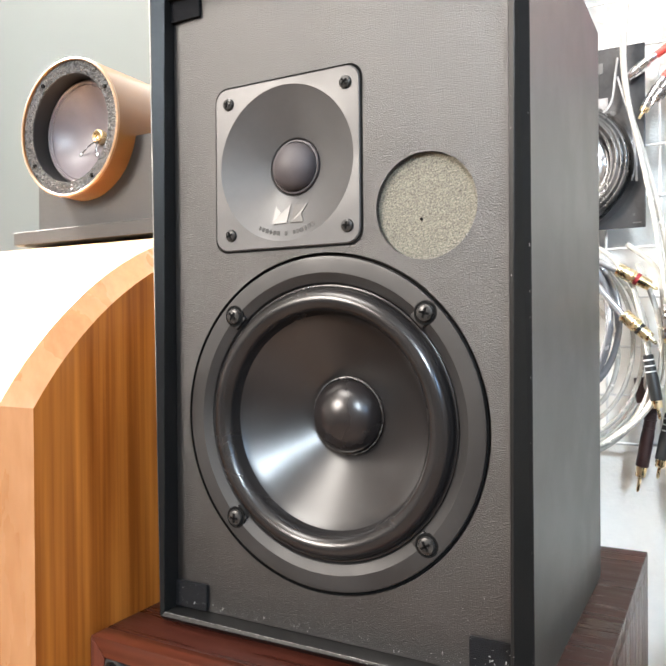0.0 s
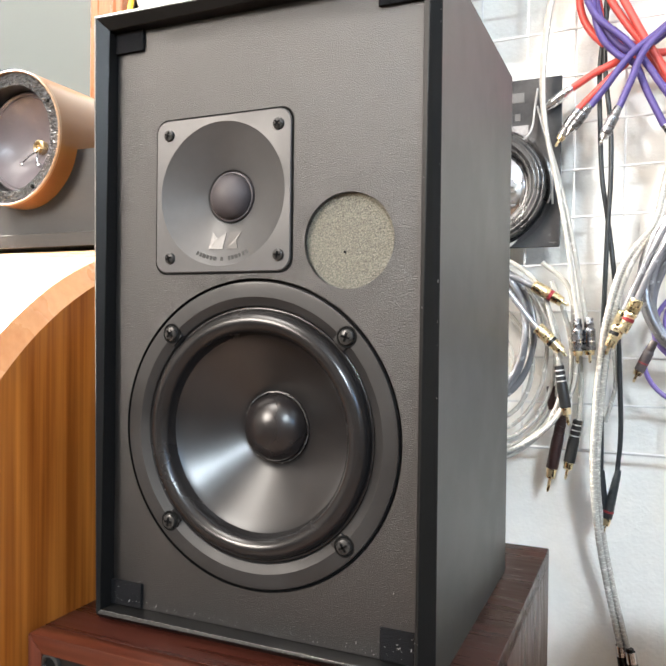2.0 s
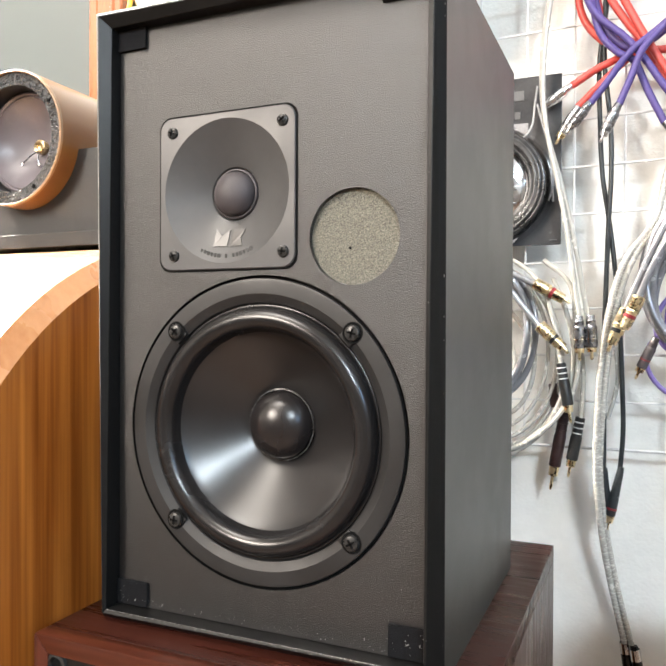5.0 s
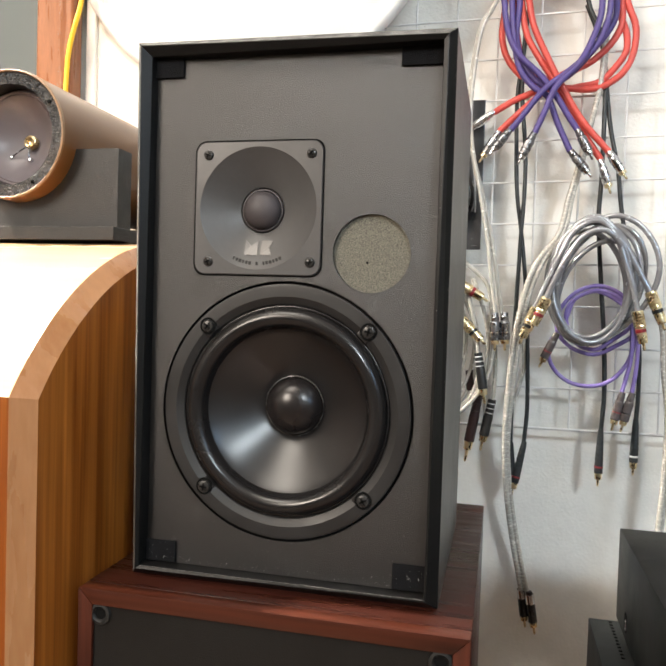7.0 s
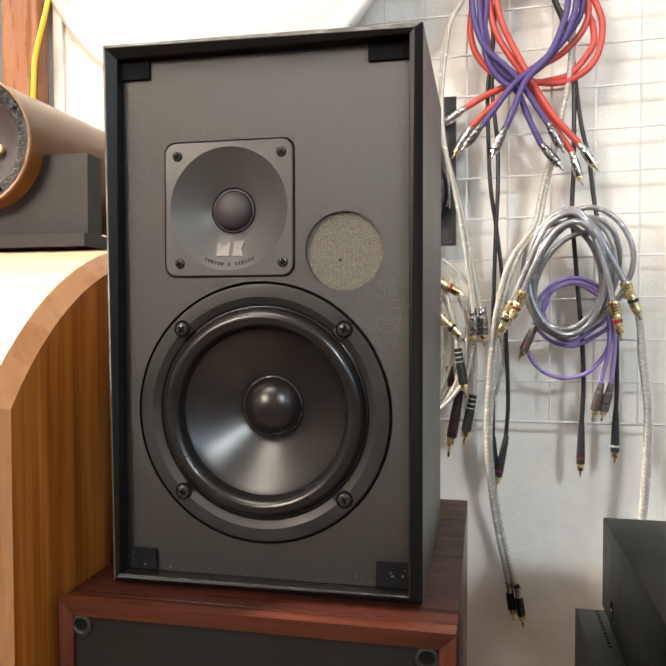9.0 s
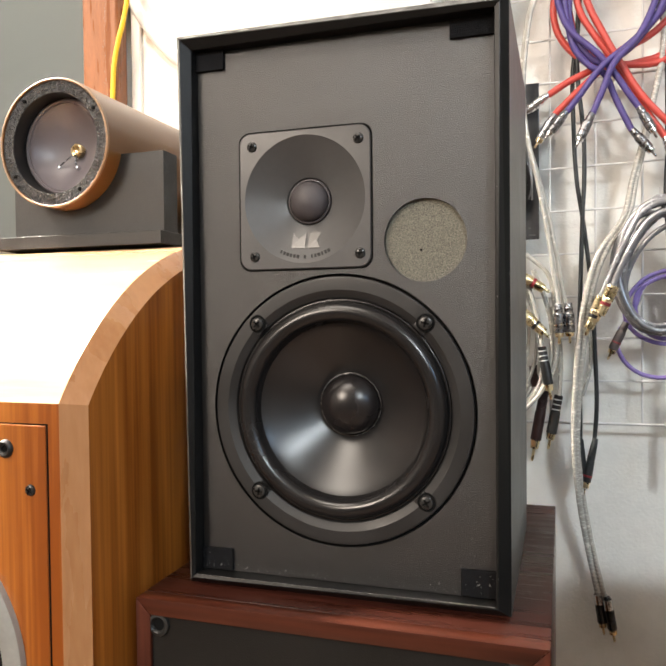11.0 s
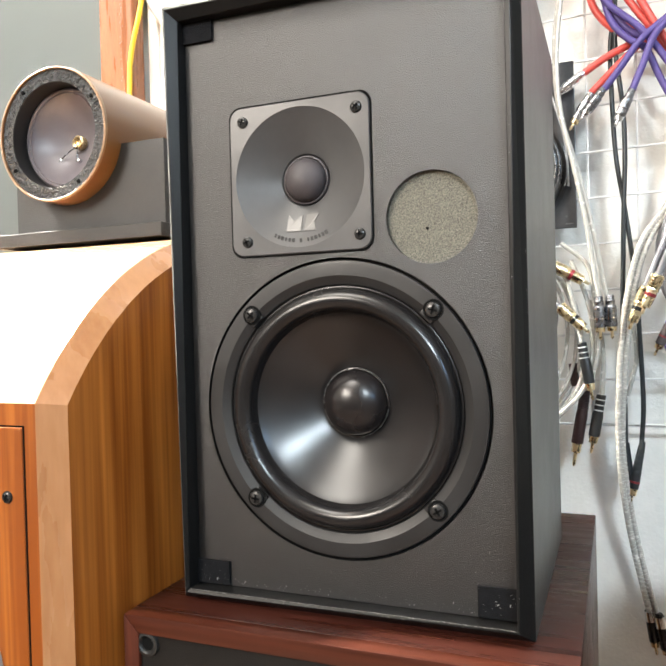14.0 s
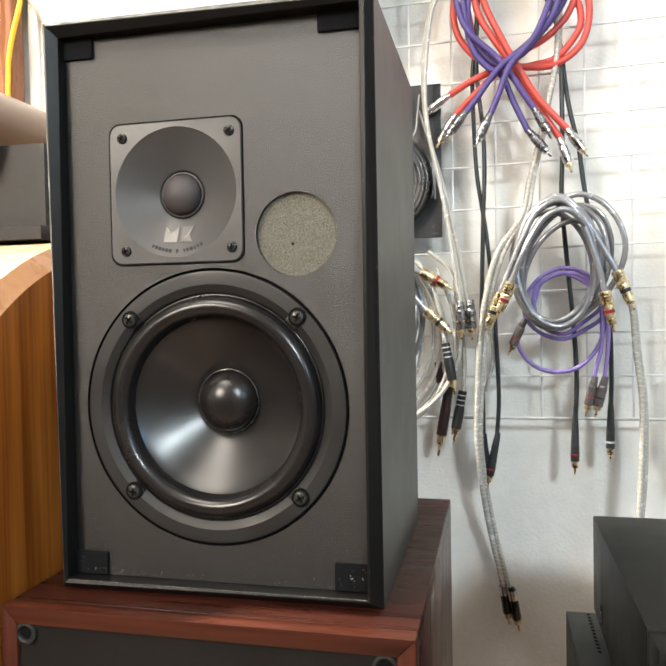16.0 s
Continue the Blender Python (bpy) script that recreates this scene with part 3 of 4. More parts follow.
# velcro pads in the four corners, with lint
for x0, x1, z0, z1 in ((-0.0967, -0.0765, 1.1385, 1.1518), (0.0705, 0.0967, 1.1395, 1.1518), (-0.0967, -0.0745, 0.8090, 0.8235), (0.0755, 0.0967, 0.8090, 0.8255)):
    part("velcro_pad", block(x0, x1, BY - 0.0022, BY, z0, z1, 0.0004), M["velcro"], spk, "black velcro pad")
bm = bmesh.new()
rng = random.Random(8)
for k in range(480):
    if k >= 400:
        x, z, y = rng.choice((-0.0745, -0.0765, 0.0755)) + rng.gauss(0, 0.0012), rng.uniform(0.809, 0.827), BY - 0.0004
    elif k < 150:
        x, z, y = rng.uniform(-0.093, 0.095), 0.8095 + abs(rng.gauss(0, 0.0020)), BY - 0.0003
    elif k < 168:
        x, z, y = rng.uniform(-0.094, -0.075), rng.uniform(0.811, 0.824), BY - 0.0024
    elif k < 186:
        x, z, y = rng.uniform(0.076, 0.095), rng.uniform(0.811, 0.8255), BY - 0.0024
    else:
        x, z, y = rng.uniform(-0.09, 0.092), rng.uniform(0.812, 0.86), BY - 0.0002
        if math.hypot(x - WC[0], z - WC[1]) < 0.086:
            continue
    s = rng.uniform(0.00005, 0.00016) * (2.2 if rng.random() < 0.05 else 1) * (1.5 if k < 186 else 1)
    m = Matrix.Translation((x, y, z)) @ Matrix.Rotation(rng.uniform(0, 6), 4, "Y") @ Matrix.Diagonal((s * rng.uniform(1, 3), s, s, 1))
    bmesh.ops.create_cube(bm, size=1, matrix=m)
for x, z, a in ((-0.0826, 0.8127, 0.4), (0.0925, 0.8173, 0.1), (0.0862, 0.8170, 0.9)):
    bmesh.ops.create_cube(bm, size=1, matrix=Matrix.Translation((x, BY - 0.0026, z)) @ Matrix.Rotation(a, 4, "Y") @ Matrix.Diagonal((0.0005, 0.0004, 0.0014, 1)))
dust = part("lint", bm, M["lint"], spk, "pale lint and dust flecks")
dust["kind"] = "stuff"

# chips along the cabinet's front edges
bm = bmesh.new()
rng = random.Random(21)
for k in range(56):
    u = rng.random()
    side = rng.choice("lllrrtb")
    zz, xx = SZ0 + 0.004 + u * (SZ1 - SZ0 - 0.008), -SX + 0.004 + u * (2 * SX - 0.008)
    p = {"l": (-SX + 0.0003, 0.0079 - 0.0075 * u, zz), "r": (SX - T + 0.0012, 0.0003, zz), "t": (xx, 0.0006, SZ1 - 0.0002), "b": (xx, 0.0001, SZ0 + 0.0070)}[side]
    if side == "r" and rng.random() < 0.5:
        p = (SX - 0.0003, 0.0074 - 0.0040 * u, zz)
    n = rng.uniform(0.00014, 0.00034)
    lng = n * rng.uniform(1, 5)
    sc = (n, n, lng, 1) if side in "lr" else (lng, n, n, 1)
    bmesh.ops.create_cube(bm, size=1, matrix=Matrix.Translation(p) @ Matrix.Diagonal(sc))
chips = part("worn_chip", bm, M["chip"], spk, "pale chips on the worn edges")
chips["kind"] = "stuff"
# thin pale bead added as the highlight along the bottom front edge
rng = random.Random(33)
part("edge_glint", sweep([Vector((-0.096 + 0.192 * k / 48, -0.0001, SZ0 + 0.0083 + rng.uniform(-0.0001, 0.0001))) for k in range(49)], 0.00028, 6), M["glue"], spk, "thin pale line for the light caught on the bottom edge", 60)

# ---- the pine loudspeaker with a rounded top ----
pine = base("pine_speaker", (0, 0, 0), "honey-coloured wooden loudspeaker with a rounded top and chamfered edges", "loudspeaker")
PX0, PX1, PF, PB, CH = -0.42, -0.141, -0.061, 0.36, 0.012
PCY, PCZ, PR = 0.148, 0.7865, 0.2515


def top_profile(inset):
    """The side outline from the front foot up over the rounded top to the back, drawn in by inset."""
    y0 = PF + inset
    a0 = math.acos((PCY - y0) / (PR - inset * 0.92)) if PCY - y0 < PR - inset else 0
    pts = [(y0, 0.0)]
    r = PR - inset * 0.92
    for k in range(19):
        a = a0 + (math.pi / 2 - a0) * k / 18
        pts.append((PCY - r * math.cos(a), PCZ + r * math.sin(a)))
    return pts + [(PB, PCZ + r), (PB, 0.0)]


outer, inner = top_profile(0), top_profile(CH)
bm = bmesh.new()
loops = []
for x, prof in ((PX0, inner), (PX0 + CH, outer), (PX1 - CH, outer), (PX1, inner)):
    loops.append([bm.verts.new((x, y, z)) for y, z in prof])
n = len(outer)
for li, (p, q) in enumerate(zip(loops, loops[1:])):
    for k in range(n):
        f = bm.faces.new((p[k], p[(k + 1) % n], q[(k + 1) % n], q[k]))
        # the rounded top takes the pine with light painted in
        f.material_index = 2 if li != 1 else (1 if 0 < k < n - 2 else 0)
for lp in (loops[0][::-1], loops[-1]):
    bm.faces.new(lp).material_index = 0
part("cabinet", bm, [M["pine"], M["pine_lit_top"], M["pine_edge"]], pine, smooth=14)
bm = block(PX0 + 0.021, -0.162, PF - 0.0012, PF + 0.006, 0.35, 0.913, 0.0006)
part("front_panel", bm, M["pine"], pine, "screwed wooden front panel")
part("panel_gap", block(PX0 + 0.0201, -0.1611, PF - 0.0004, PF + 0.004, 0.3491, 0.9139), M["dark"], pine)
part("grille_socket", lathe([(0.0022, 0.004), (0.0024, -0.0014), (0.0042, -0.0024), (0.0056, -0.0012), (0.0058, 0.001)], (-0.1915, PF - 0.0012, 0.898), seg=28), M["socket"], pine, "black grille socket", 50)
part("socket_hole", lathe([(0.0023, 0), (0, 0)], (-0.1915, PF - 0.0015, 0.898), seg=20), M["dark"], pine)
screw(pine, -0.1735, PF - 0.001, 0.8735, 0.0036, 30)
pw = part("woofer", lathe([(0.1015, 0.0), (0.101, -0.004), (0.098, -0.0055), (0.088, -0.0050), (0.086, 0.0)], (-0.2805, PF - 0.0012, 0.757), seg=96), M["driver_rim"], pine, "woofer with a grey metal rim", 40)
part("cone", lathe([(0.0865, -0.003), (0.078, -0.008), (0.070, -0.002), (0.030, -0.0013), (0, -0.004)], (-0.2805, PF - 0.0008, 0.757), seg=72), M["rubber"], pw, smooth=60)

# ---- the tube on its cradle ----
tube = base("tube_tweeter", (-0.28, 0.1, 1.05), "brown cardboard tube loudspeaker with an open end, lying on a cradle", "loudspeaker")
tcn = (-0.2802, 0.0955, 1.127)
bm = lathe([(0.0530, 0.0), (0.0538, -0.0006), (0.0550, 0.0), (0.0552, 0.002)], tcn, seg=96, index=1)
lathe([(0.0552, 0.002), (0.0552, 0.30), (0.0530, 0.30), (0.0530, 0.0)], tcn, seg=96, bm=bm, index=0)
bmesh.ops.remove_doubles(bm, verts=bm.verts[:], dist=1e-5)
part("tube", bm, [M["tube"], M["tube_rim"]], tube, smooth=40)
bm = bmesh.new()
rng = random.Random(5)
rr = [0.0531, 0.0526] + [0.0518 - 0.0010 * k for k in range(9)] + [0.0430]
rings = []
for i, r in enumerate(rr):
    rings.append([bm.verts.new((tcn[0] + r * math.cos(a), tcn[1] + 0.0018 + (0 if i in (0, 11) else rng.choice((-0.0008, -0.0003, 0.0, 0.0002, 0.0004)) + rng.uniform(-0.0002, 0.0002)), tcn[2] + r * math.sin(a))) for a in (2 * math.pi * k / 300 for k in range(300))])
rings.append([bm.verts.new((v.co.x, tcn[1] + 0.022, v.co.z)) for v in rings[-1]])
for p, q in zip(rings, rings[1:]):
    for k in range(300):
        bm.faces.new((p[k], p[(k + 1) % 300], q[(k + 1) % 300], q[k]))
fibre = part("fibre_ring", bm, M["felt"], tube, "rough dark grey fibre ring")
for a in (33, 128, 213, 302):
    part("screw_hole", lathe([(0, -0.0012), (0.0016, -0.0010), (0.0018, 0.001)], (tcn[0] + 0.0480 * math.cos(radians(a)), tcn[1] + 0.0016, tcn[2] + 0.0480 * math.sin(radians(a))), seg=12), M["dark"], fibre)
part("inner_wall", lathe([(0.0429, 0.0030), (0.0428, 0.0225)], tcn, seg=96), M["flange"], tube, "dark inner wall of the ring", 60)
mem = part("membrane", lathe([(0.0432, 0.019), (0.0416, 0.0160), (0.0402, 0.0152), (0.0390, 0.0172), (0.0378, 0.0166), (0.0366, 0.0195), (0.020, 0.030), (0.008, 0.036), (0, 0.0365)], tcn, seg=96), M["membrane"], tube, "mauve plastic membrane", 50)
part("nut", lathe([(0, 0.0330), (0.0022, 0.0325), (0.0026, 0.0312), (0.0046, 0.0302), (0.0060, 0.0310), (0.0062, 0.038)], tcn, seg=6 * 5), M["brass"], mem, "brass nut", 40)
for dx, dz in ((-0.017, -0.014), (0.002, -0.016)):
    part("terminal", lathe([(0, -0.0015), (0.0016, -0.001), (0.002, 0.001), (0.0018, 0.006)], (tcn[0] + dx, tcn[1] + 0.029, tcn[2] + dz), seg=12), M["chrome"], mem, "solder terminal", 50)
    part("lead_wire", sweep(spline([(tcn[0] + dx, tcn[1] + 0.0285, tcn[2] + dz), (tcn[0] + dx * 0.5, tcn[1] + 0.0285, tcn[2] + dz * 0.6), (tcn[0] + dx * 0.2, tcn[1] + 0.031, tcn[2] + dz * 0.3)], 0.002), 0.0006, 6), M["gunmetal"], mem)
cradle = base("tube_cradle", (-0.27, 0.11, 1.037), "black painted cradle block on a base board, holding a tube", "stand")
bm = bmesh.new()
cr = 0.0556
prof = [(-0.1848, 1.0495), (-0.1848, 1.1172)]
a0, a1 = math.asin((1.1172 - 1.127) / cr), -math.pi - math.asin((1.1172 - 1.127) / cr)
prof += [(tcn[0] + cr * math.cos(a0 + (a1 - a0) * k / 28), tcn[2] + cr * math.sin(a0 + (a1 - a0) * k / 28)) for k in range(25)]
prof += [(-0.3375, 1.0985), (-0.3375, 1.0495)]
fr = [bm.verts.new((x, 0.1145, z)) for x, z in prof]
bk = [bm.verts.new((x, 0.1365, z)) for x, z in prof]
bm.faces.new(fr)
bm.faces.new(bk[::-1])
for k in range(len(fr)):
    j = (k + 1) % len(fr)
    bm.faces.new((fr[k], bk[k], bk[j], fr[j]))
part("cradle_block", bm, M["granite"], cradle, "black block with a round hollow", 30)
part("base_board", block(-0.3565, -0.1815, 0.1035, 0.36, 1.0382, 1.0495, 0.0008), M["granite"], cradle, "black base board")
c2 = part("cradle_rest", block(-0.3325, -0.1848, 0.33, 0.352, 1.0495, 1.0715), M["granite"], cradle)

# ---- the round white dish on the wall ----
dish = base("round_white_dish", (0, 0, 0), "large round white dish mounted on the wall, glaring in the light", "wall dish")
dc = (-0.19, 0.42, 1.4985)
part("dish_bowl", lathe([(0, -0.052), (0.06, -0.050), (0.12, -0.043), (0.17, -0.032), (0.21, -0.018), (0.236, -0.005), (0.245, 0.004), (0.246, 0.0046), (0.10, 0.0049)], dc, seg=96), M["white"], dish, smooth=50)
part("rim", lathe([(0.2310, -0.006), (0.2350, -0.012), (0.2415, -0.0125), (0.2472, -0.007), (0.2485, 0.000), (0.2475, 0.0046)], dc, seg=96), M["white"], dish, "rolled white rim", 50)

# yellow cable hanging beside the door frame
cable = base("yellow_cable", (0, 0, 0), "yellow cable hanging beside the brown door frame", "cable")
part("strand", sweep(spline([(-0.38, 0.40, 1.60), (-0.39, 0.39, 1.45), (-0.397, 0.386, 1.384), (-0.404, 0.385, 1.352), (-0.415, 0.385, 1.315), (-0.4200, 0.385, 1.262), (-0.420, 0.386, 1.1), (-0.425, 0.39, 0.6), (-0.43, 0.395, 0.004)], 0.02), 0.0031), M["yellow"], cable, smooth=60)

# ---- amplifier stack ----
amp = base("amplifier", (0.47, 0.15, 0.69), "black metal amplifier on top of another device", "amplifier")
AX0, AX1, AY1, AZ0, AZ1 = 0.256, 0.686, 0.291, 0.697, 0.784
part("chassis", block(AX0, AX1, 0.050, AY1, AZ0, AZ1, 0.0012), M["amp"], amp, smooth=40)
part("front_panel", block(AX0 + 0.001, AX1 - 0.001, 0.022, 0.0492, AZ0, AZ1 - 0.001, 0.0015), M["amp"], amp, smooth=40)
part("fascia", block(AX0 + 0.004, AX1 - 0.004, 0.016, 0.0218, AZ0 + 0.004, AZ1 - 0.005, 0.001), M["gloss"], amp, "gloss black fascia")
part("side_slot", block(AX0 - 0.0006, AX0 + 0.002, 0.2345, 0.2435, 0.7055, 0.7215, 0.0004), M["dark"], amp, "oval slot in the side")
part("slot_rim", block(AX0 - 0.0010, AX0 + 0.002, 0.2350, 0.2385, 0.7070, 0.7165, 0.0004), M["chrome"], amp, "bright metal in the slot")
for fx in (0.30, 0.64):
    for fy in (0.06, 0.25):
        part("foot", lathe([(0, 0), (0.014, 0), (0.015, 0.007), (0, 0.0072)], (fx, fy, 0.69), (0, 0, 1), 24), M["rubber"], amp)
dev = base("hifi_device", (0.45, 0.15, 0.55), "black metal hi-fi device with vent slots under the amplifier", "hi-fi device")
part("chassis", block(0.232, 0.662, 0.03, 0.299, 0.575, 0.69, 0.0012), M["amp"], dev, smooth=40)
for k in range(12):
    part("vent_slot", block(0.2500, 0.2530, 0.217 + k * 0.0068, 0.2197 + k * 0.0068, 0.6895, 0.6903), M["dark"], dev)
rack = base("rack", (0.45, 0.15, 0), "plain black equipment rack", "rack")
part("shelf", block(0.20, 0.72, 0.0, 0.33, 0.55, 0.5748, 0.001), M["amp"], rack)
for fx in (0.205, 0.685):
    for fy in (0.005, 0.295):
        part("leg", block(fx, fx + 0.03, fy, fy + 0.03, 0, 0.55), M["amp"], rack)

# ---- wire grid on the wall ----
grid = base("wire_grid", (0, 0, 0), "white wire grid panel hung on the wall for cables", "wire grid")
GY = 0.512
for k in range(-4, 13):
    x = 0.1195 + 0.0528 * k
    low_end = 0.844 if k % 2 else 0.842
    part("wire", sweep([Vector((x, GY, low_end)), Vector((x, GY, 1.4)), Vector((x, GY, 1.95))], 0.0013, 6), M["wire"], grid, smooth=60)
for k in range(0, 22):
    z = 0.8425 + 0.0526 * k
    r = 0.0019 if k == 0 else 0.0013
    lean = 0.018 * min(1.0, 0.25 + 0.25 * k)
    part("wire", sweep([Vector((x, GY - 0.0032, z + (x - 0.33) * lean)) for x in (-0.10, 0.3, 0.76)], r, 6), M["wire"], grid, smooth=60)
for x in (-0.05, 0.7):
    for z in (0.90, 1.90):
        part("stand_off", sweep([Vector((x, GY, z)), Vector((x, 0.53, z)), Vector((x, Y1 - 0.0005, z))], 0.003, 8), M["wire"], grid)


def hook(x, z, length=0.034):
    """A bent wire hook on the grid."""
    h = base("wire_hook", (x, GY, z), "bent white wire hook on the wall grid", "hook", "grid hooks")
    part("hook_wire", sweep(spline([(x, GY - 0.004, z + 0.03), (x, GY - 0.006, z + 0.004), (x, GY - 0.02, z), (x, GY - length, z)], 0.004), 0.0013, 8), M["wire"], h, smooth=60)


for hx, hz in ((0.19, 1.40), (0.2435, 1.094), (0.04, 1.06), (0.02, 1.262)):
    hook(hx, hz)

# ---- cables and plugs ----
STYLES = {
    "gold_red": ("gold", "gold", "band_red"), "gold_black": ("gold", "gold", "band_black"), "silver": ("chrome", "gold", "gunmetal"),
    "steel": ("chrome", "chrome", "gunmetal"), "dark": ("gunmetal", "chrome", "smoke"), "black_red": ("black", "gold", "band_red"),
    "black_white": ("black", "gold", "band_white"), "smoke": ("smoke", "gold", "gunmetal"), "smoke_red": ("smoke", "gold", "band_red"),
    "jet": ("gloss", "brass", "chrome"), "striped": ("band_black", "gold", "band_white"), "maroon": ("maroon", "gold", "maroon"), "cap": ("gunmetal", "gold", "chrome")}


def plug(parent, p0, p1, style, r=0.0055):
    """A phono plug from the cable's end p0 to the tip of its pin p1."""
    body, metal, band = STYLES[style]
    p0, p1 = Vector(p0), Vector(p1)
    d = p1 - p0
    n = d.length
    boot = style.startswith("black")
    if boot:
        shape = [(0, 0), (r * 0.55, 0), (r * 0.62, n * 0.06)]
        for k in range(5):
            f = 0.12 + 0.09 * k
            shape += [(r * (0.69 + 0.05 * k), n * f), (r * (0.72 + 0.05 * k), n * (f + 0.02)), (r * (0.73 + 0.05 * k), n * (f + 0.06)), (r * (0.70 + 0.05 * k), n * (f + 0.08))]
        shape += [(r * 0.95, n * 0.58), (r * 0.95, n * 0.76), (r * 0.8, n * 0.765)]
        bands, c0 = (0.655,), 0.76
    elif style in ("striped", "maroon"):
        shape = [(0, 0), (r * 0.7, 0), (r * 0.86, n * 0.01), (r * 0.9, n * 0.30), (r, n * 0.34), (r, n * 0.70), (r * 0.8, n * 0.705)]
        bands, c0 = (0.08, 0.17, 0.26), 0.70
    elif style.startswith("gold"):
        shape = [(0, 0), (r * 0.80, 0), (r * 0.98, n * 0.02)]
        for k in range(4):
            f = 0.05 + 0.075 * k
            shape += [(r, n * f), (r, n * (f + 0.045)), (r * 0.96, n * (f + 0.055)), (r * 0.96, n * (f + 0.068))]
        shape += [(r, n * 0.355), (r, n * 0.40), (r * 0.86, n * 0.42), (r * 0.86, n * 0.66), (r * 0.7, n * 0.665)]
        bands, c0 = (0.50,), 0.66
    else:
        shape = [(0, 0), (r * 0.62, 0), (r * 0.72, n * 0.02), (r * 0.72, n * 0.10), (r * 0.84, n * 0.13), (r * 0.78, n * 0.16), (r * 0.84, n * 0.19), (r * 0.78, n * 0.22),
                 (r * 0.98, n * 0.26), (r, n * 0.28), (r, n * 0.50), (r * 0.93, n * 0.51), (r * 0.93, n * 0.53), (r, n * 0.54), (r, n * 0.70), (r * 0.9, n * 0.715), (r * 0.8, n * 0.72)]
        bands, c0 = ((0.17,) if style == "jet" else (0.52,)), 0.715
    ob = part("plug", lathe(shape, p0, d, 20), M[body], parent, smooth=35)
    for b in bands:
        w = 0.22 if style == "jet" else 0.09 if style.startswith("gold") else 0.035 if len(bands) == 1 else 0.02
        rb = r * (0.90 if style.startswith("gold") else 1.03 if len(bands) == 1 else 0.96)
        part("ring", lathe([(rb * 0.9, n * (b - w / 2)), (rb, n * (b - w / 2 + 0.003)), (rb, n * (b + w / 2 - 0.003)), (rb * 0.9, n * (b + w / 2))], p0, d, 20), M[band], ob, smooth=35)
    c1 = c0 + (0.83 - c0) * 0.9 if c0 < 0.74 else 0.87
    part("collar", lathe([(r * 0.5, n * (c0 - 0.01)), (r * 0.82, n * c0), (r * 0.84, n * (c0 + 0.02)), (r * 0.76, n * c1), (r * 0.55, n * (c1 + 0.004)), (r * 0.5, n * (c1 - 0.01))], p0, d, 18), M[metal], ob, smooth=35)
    part("pin", lathe([(r * 0.27, n * (c1 - 0.03)), (r * 0.27, n * 0.96), (r * 0.18, n * 0.99), (0, n)], p0, d, 12), M[metal], ob, smooth=40)
    return ob


def strand(parent, points, r, material, wound=False):
    path = spline(points)
    ob = part("strand", sweep(path, r, 10), M[material], parent, smooth=70)
    if wound:
        part("winding", helix(path, r * 0.97, r * 0.13, r * 1.7), M["braid"], ob, smooth=70)
        part("winding", helix(path, r * 0.97, r * 0.13, -r * 1.7), M["braid"], ob, smooth=70)
    return ob


# thin clear cable with a twin plug
cab = base("clear_cable", (0, 0, 0), "thin clear white cable hanging on the wall grid, twin plug", "audio cable", "hanging cables")
strand(cab, [(0.19, 0.48, 1.41), (0.150, 0.472, 1.405), (0.126, 0.470, 1.386), (0.113, 0.470, 1.362), (0.100, 0.470, 1.337), (0.093, 0.470, 1.291), (0.090, 0.470, 1.239), (0.094, 0.470, 1.191), (0.105, 0.470, 1.138), (0.117, 0.470, 1.075), (0.126, 0.470, 1.011), (0.131, 0.470, 0.982)], 0.0026, "clear")
strand(cab, [(0.19, 0.486, 1.416), (0.150, 0.477, 1.409), (0.125, 0.475, 1.391), (0.112, 0.475, 1.365), (0.098, 0.475, 1.340), (0.090, 0.475, 1.292), (0.088, 0.475, 1.240), (0.093, 0.475, 1.192), (0.107, 0.475, 1.139), (0.122, 0.475, 1.075), (0.133, 0.475, 1.012), (0.138, 0.475, 0.982)], 0.0026, "clear")
plug(cab, (0.1290, 0.468, 0.988), (0.1305, 0.468, 0.940), "cap", 0.0062)
plug(cab, (0.1405, 0.471, 0.989), (0.1425, 0.471, 0.941), "cap", 0.0062)

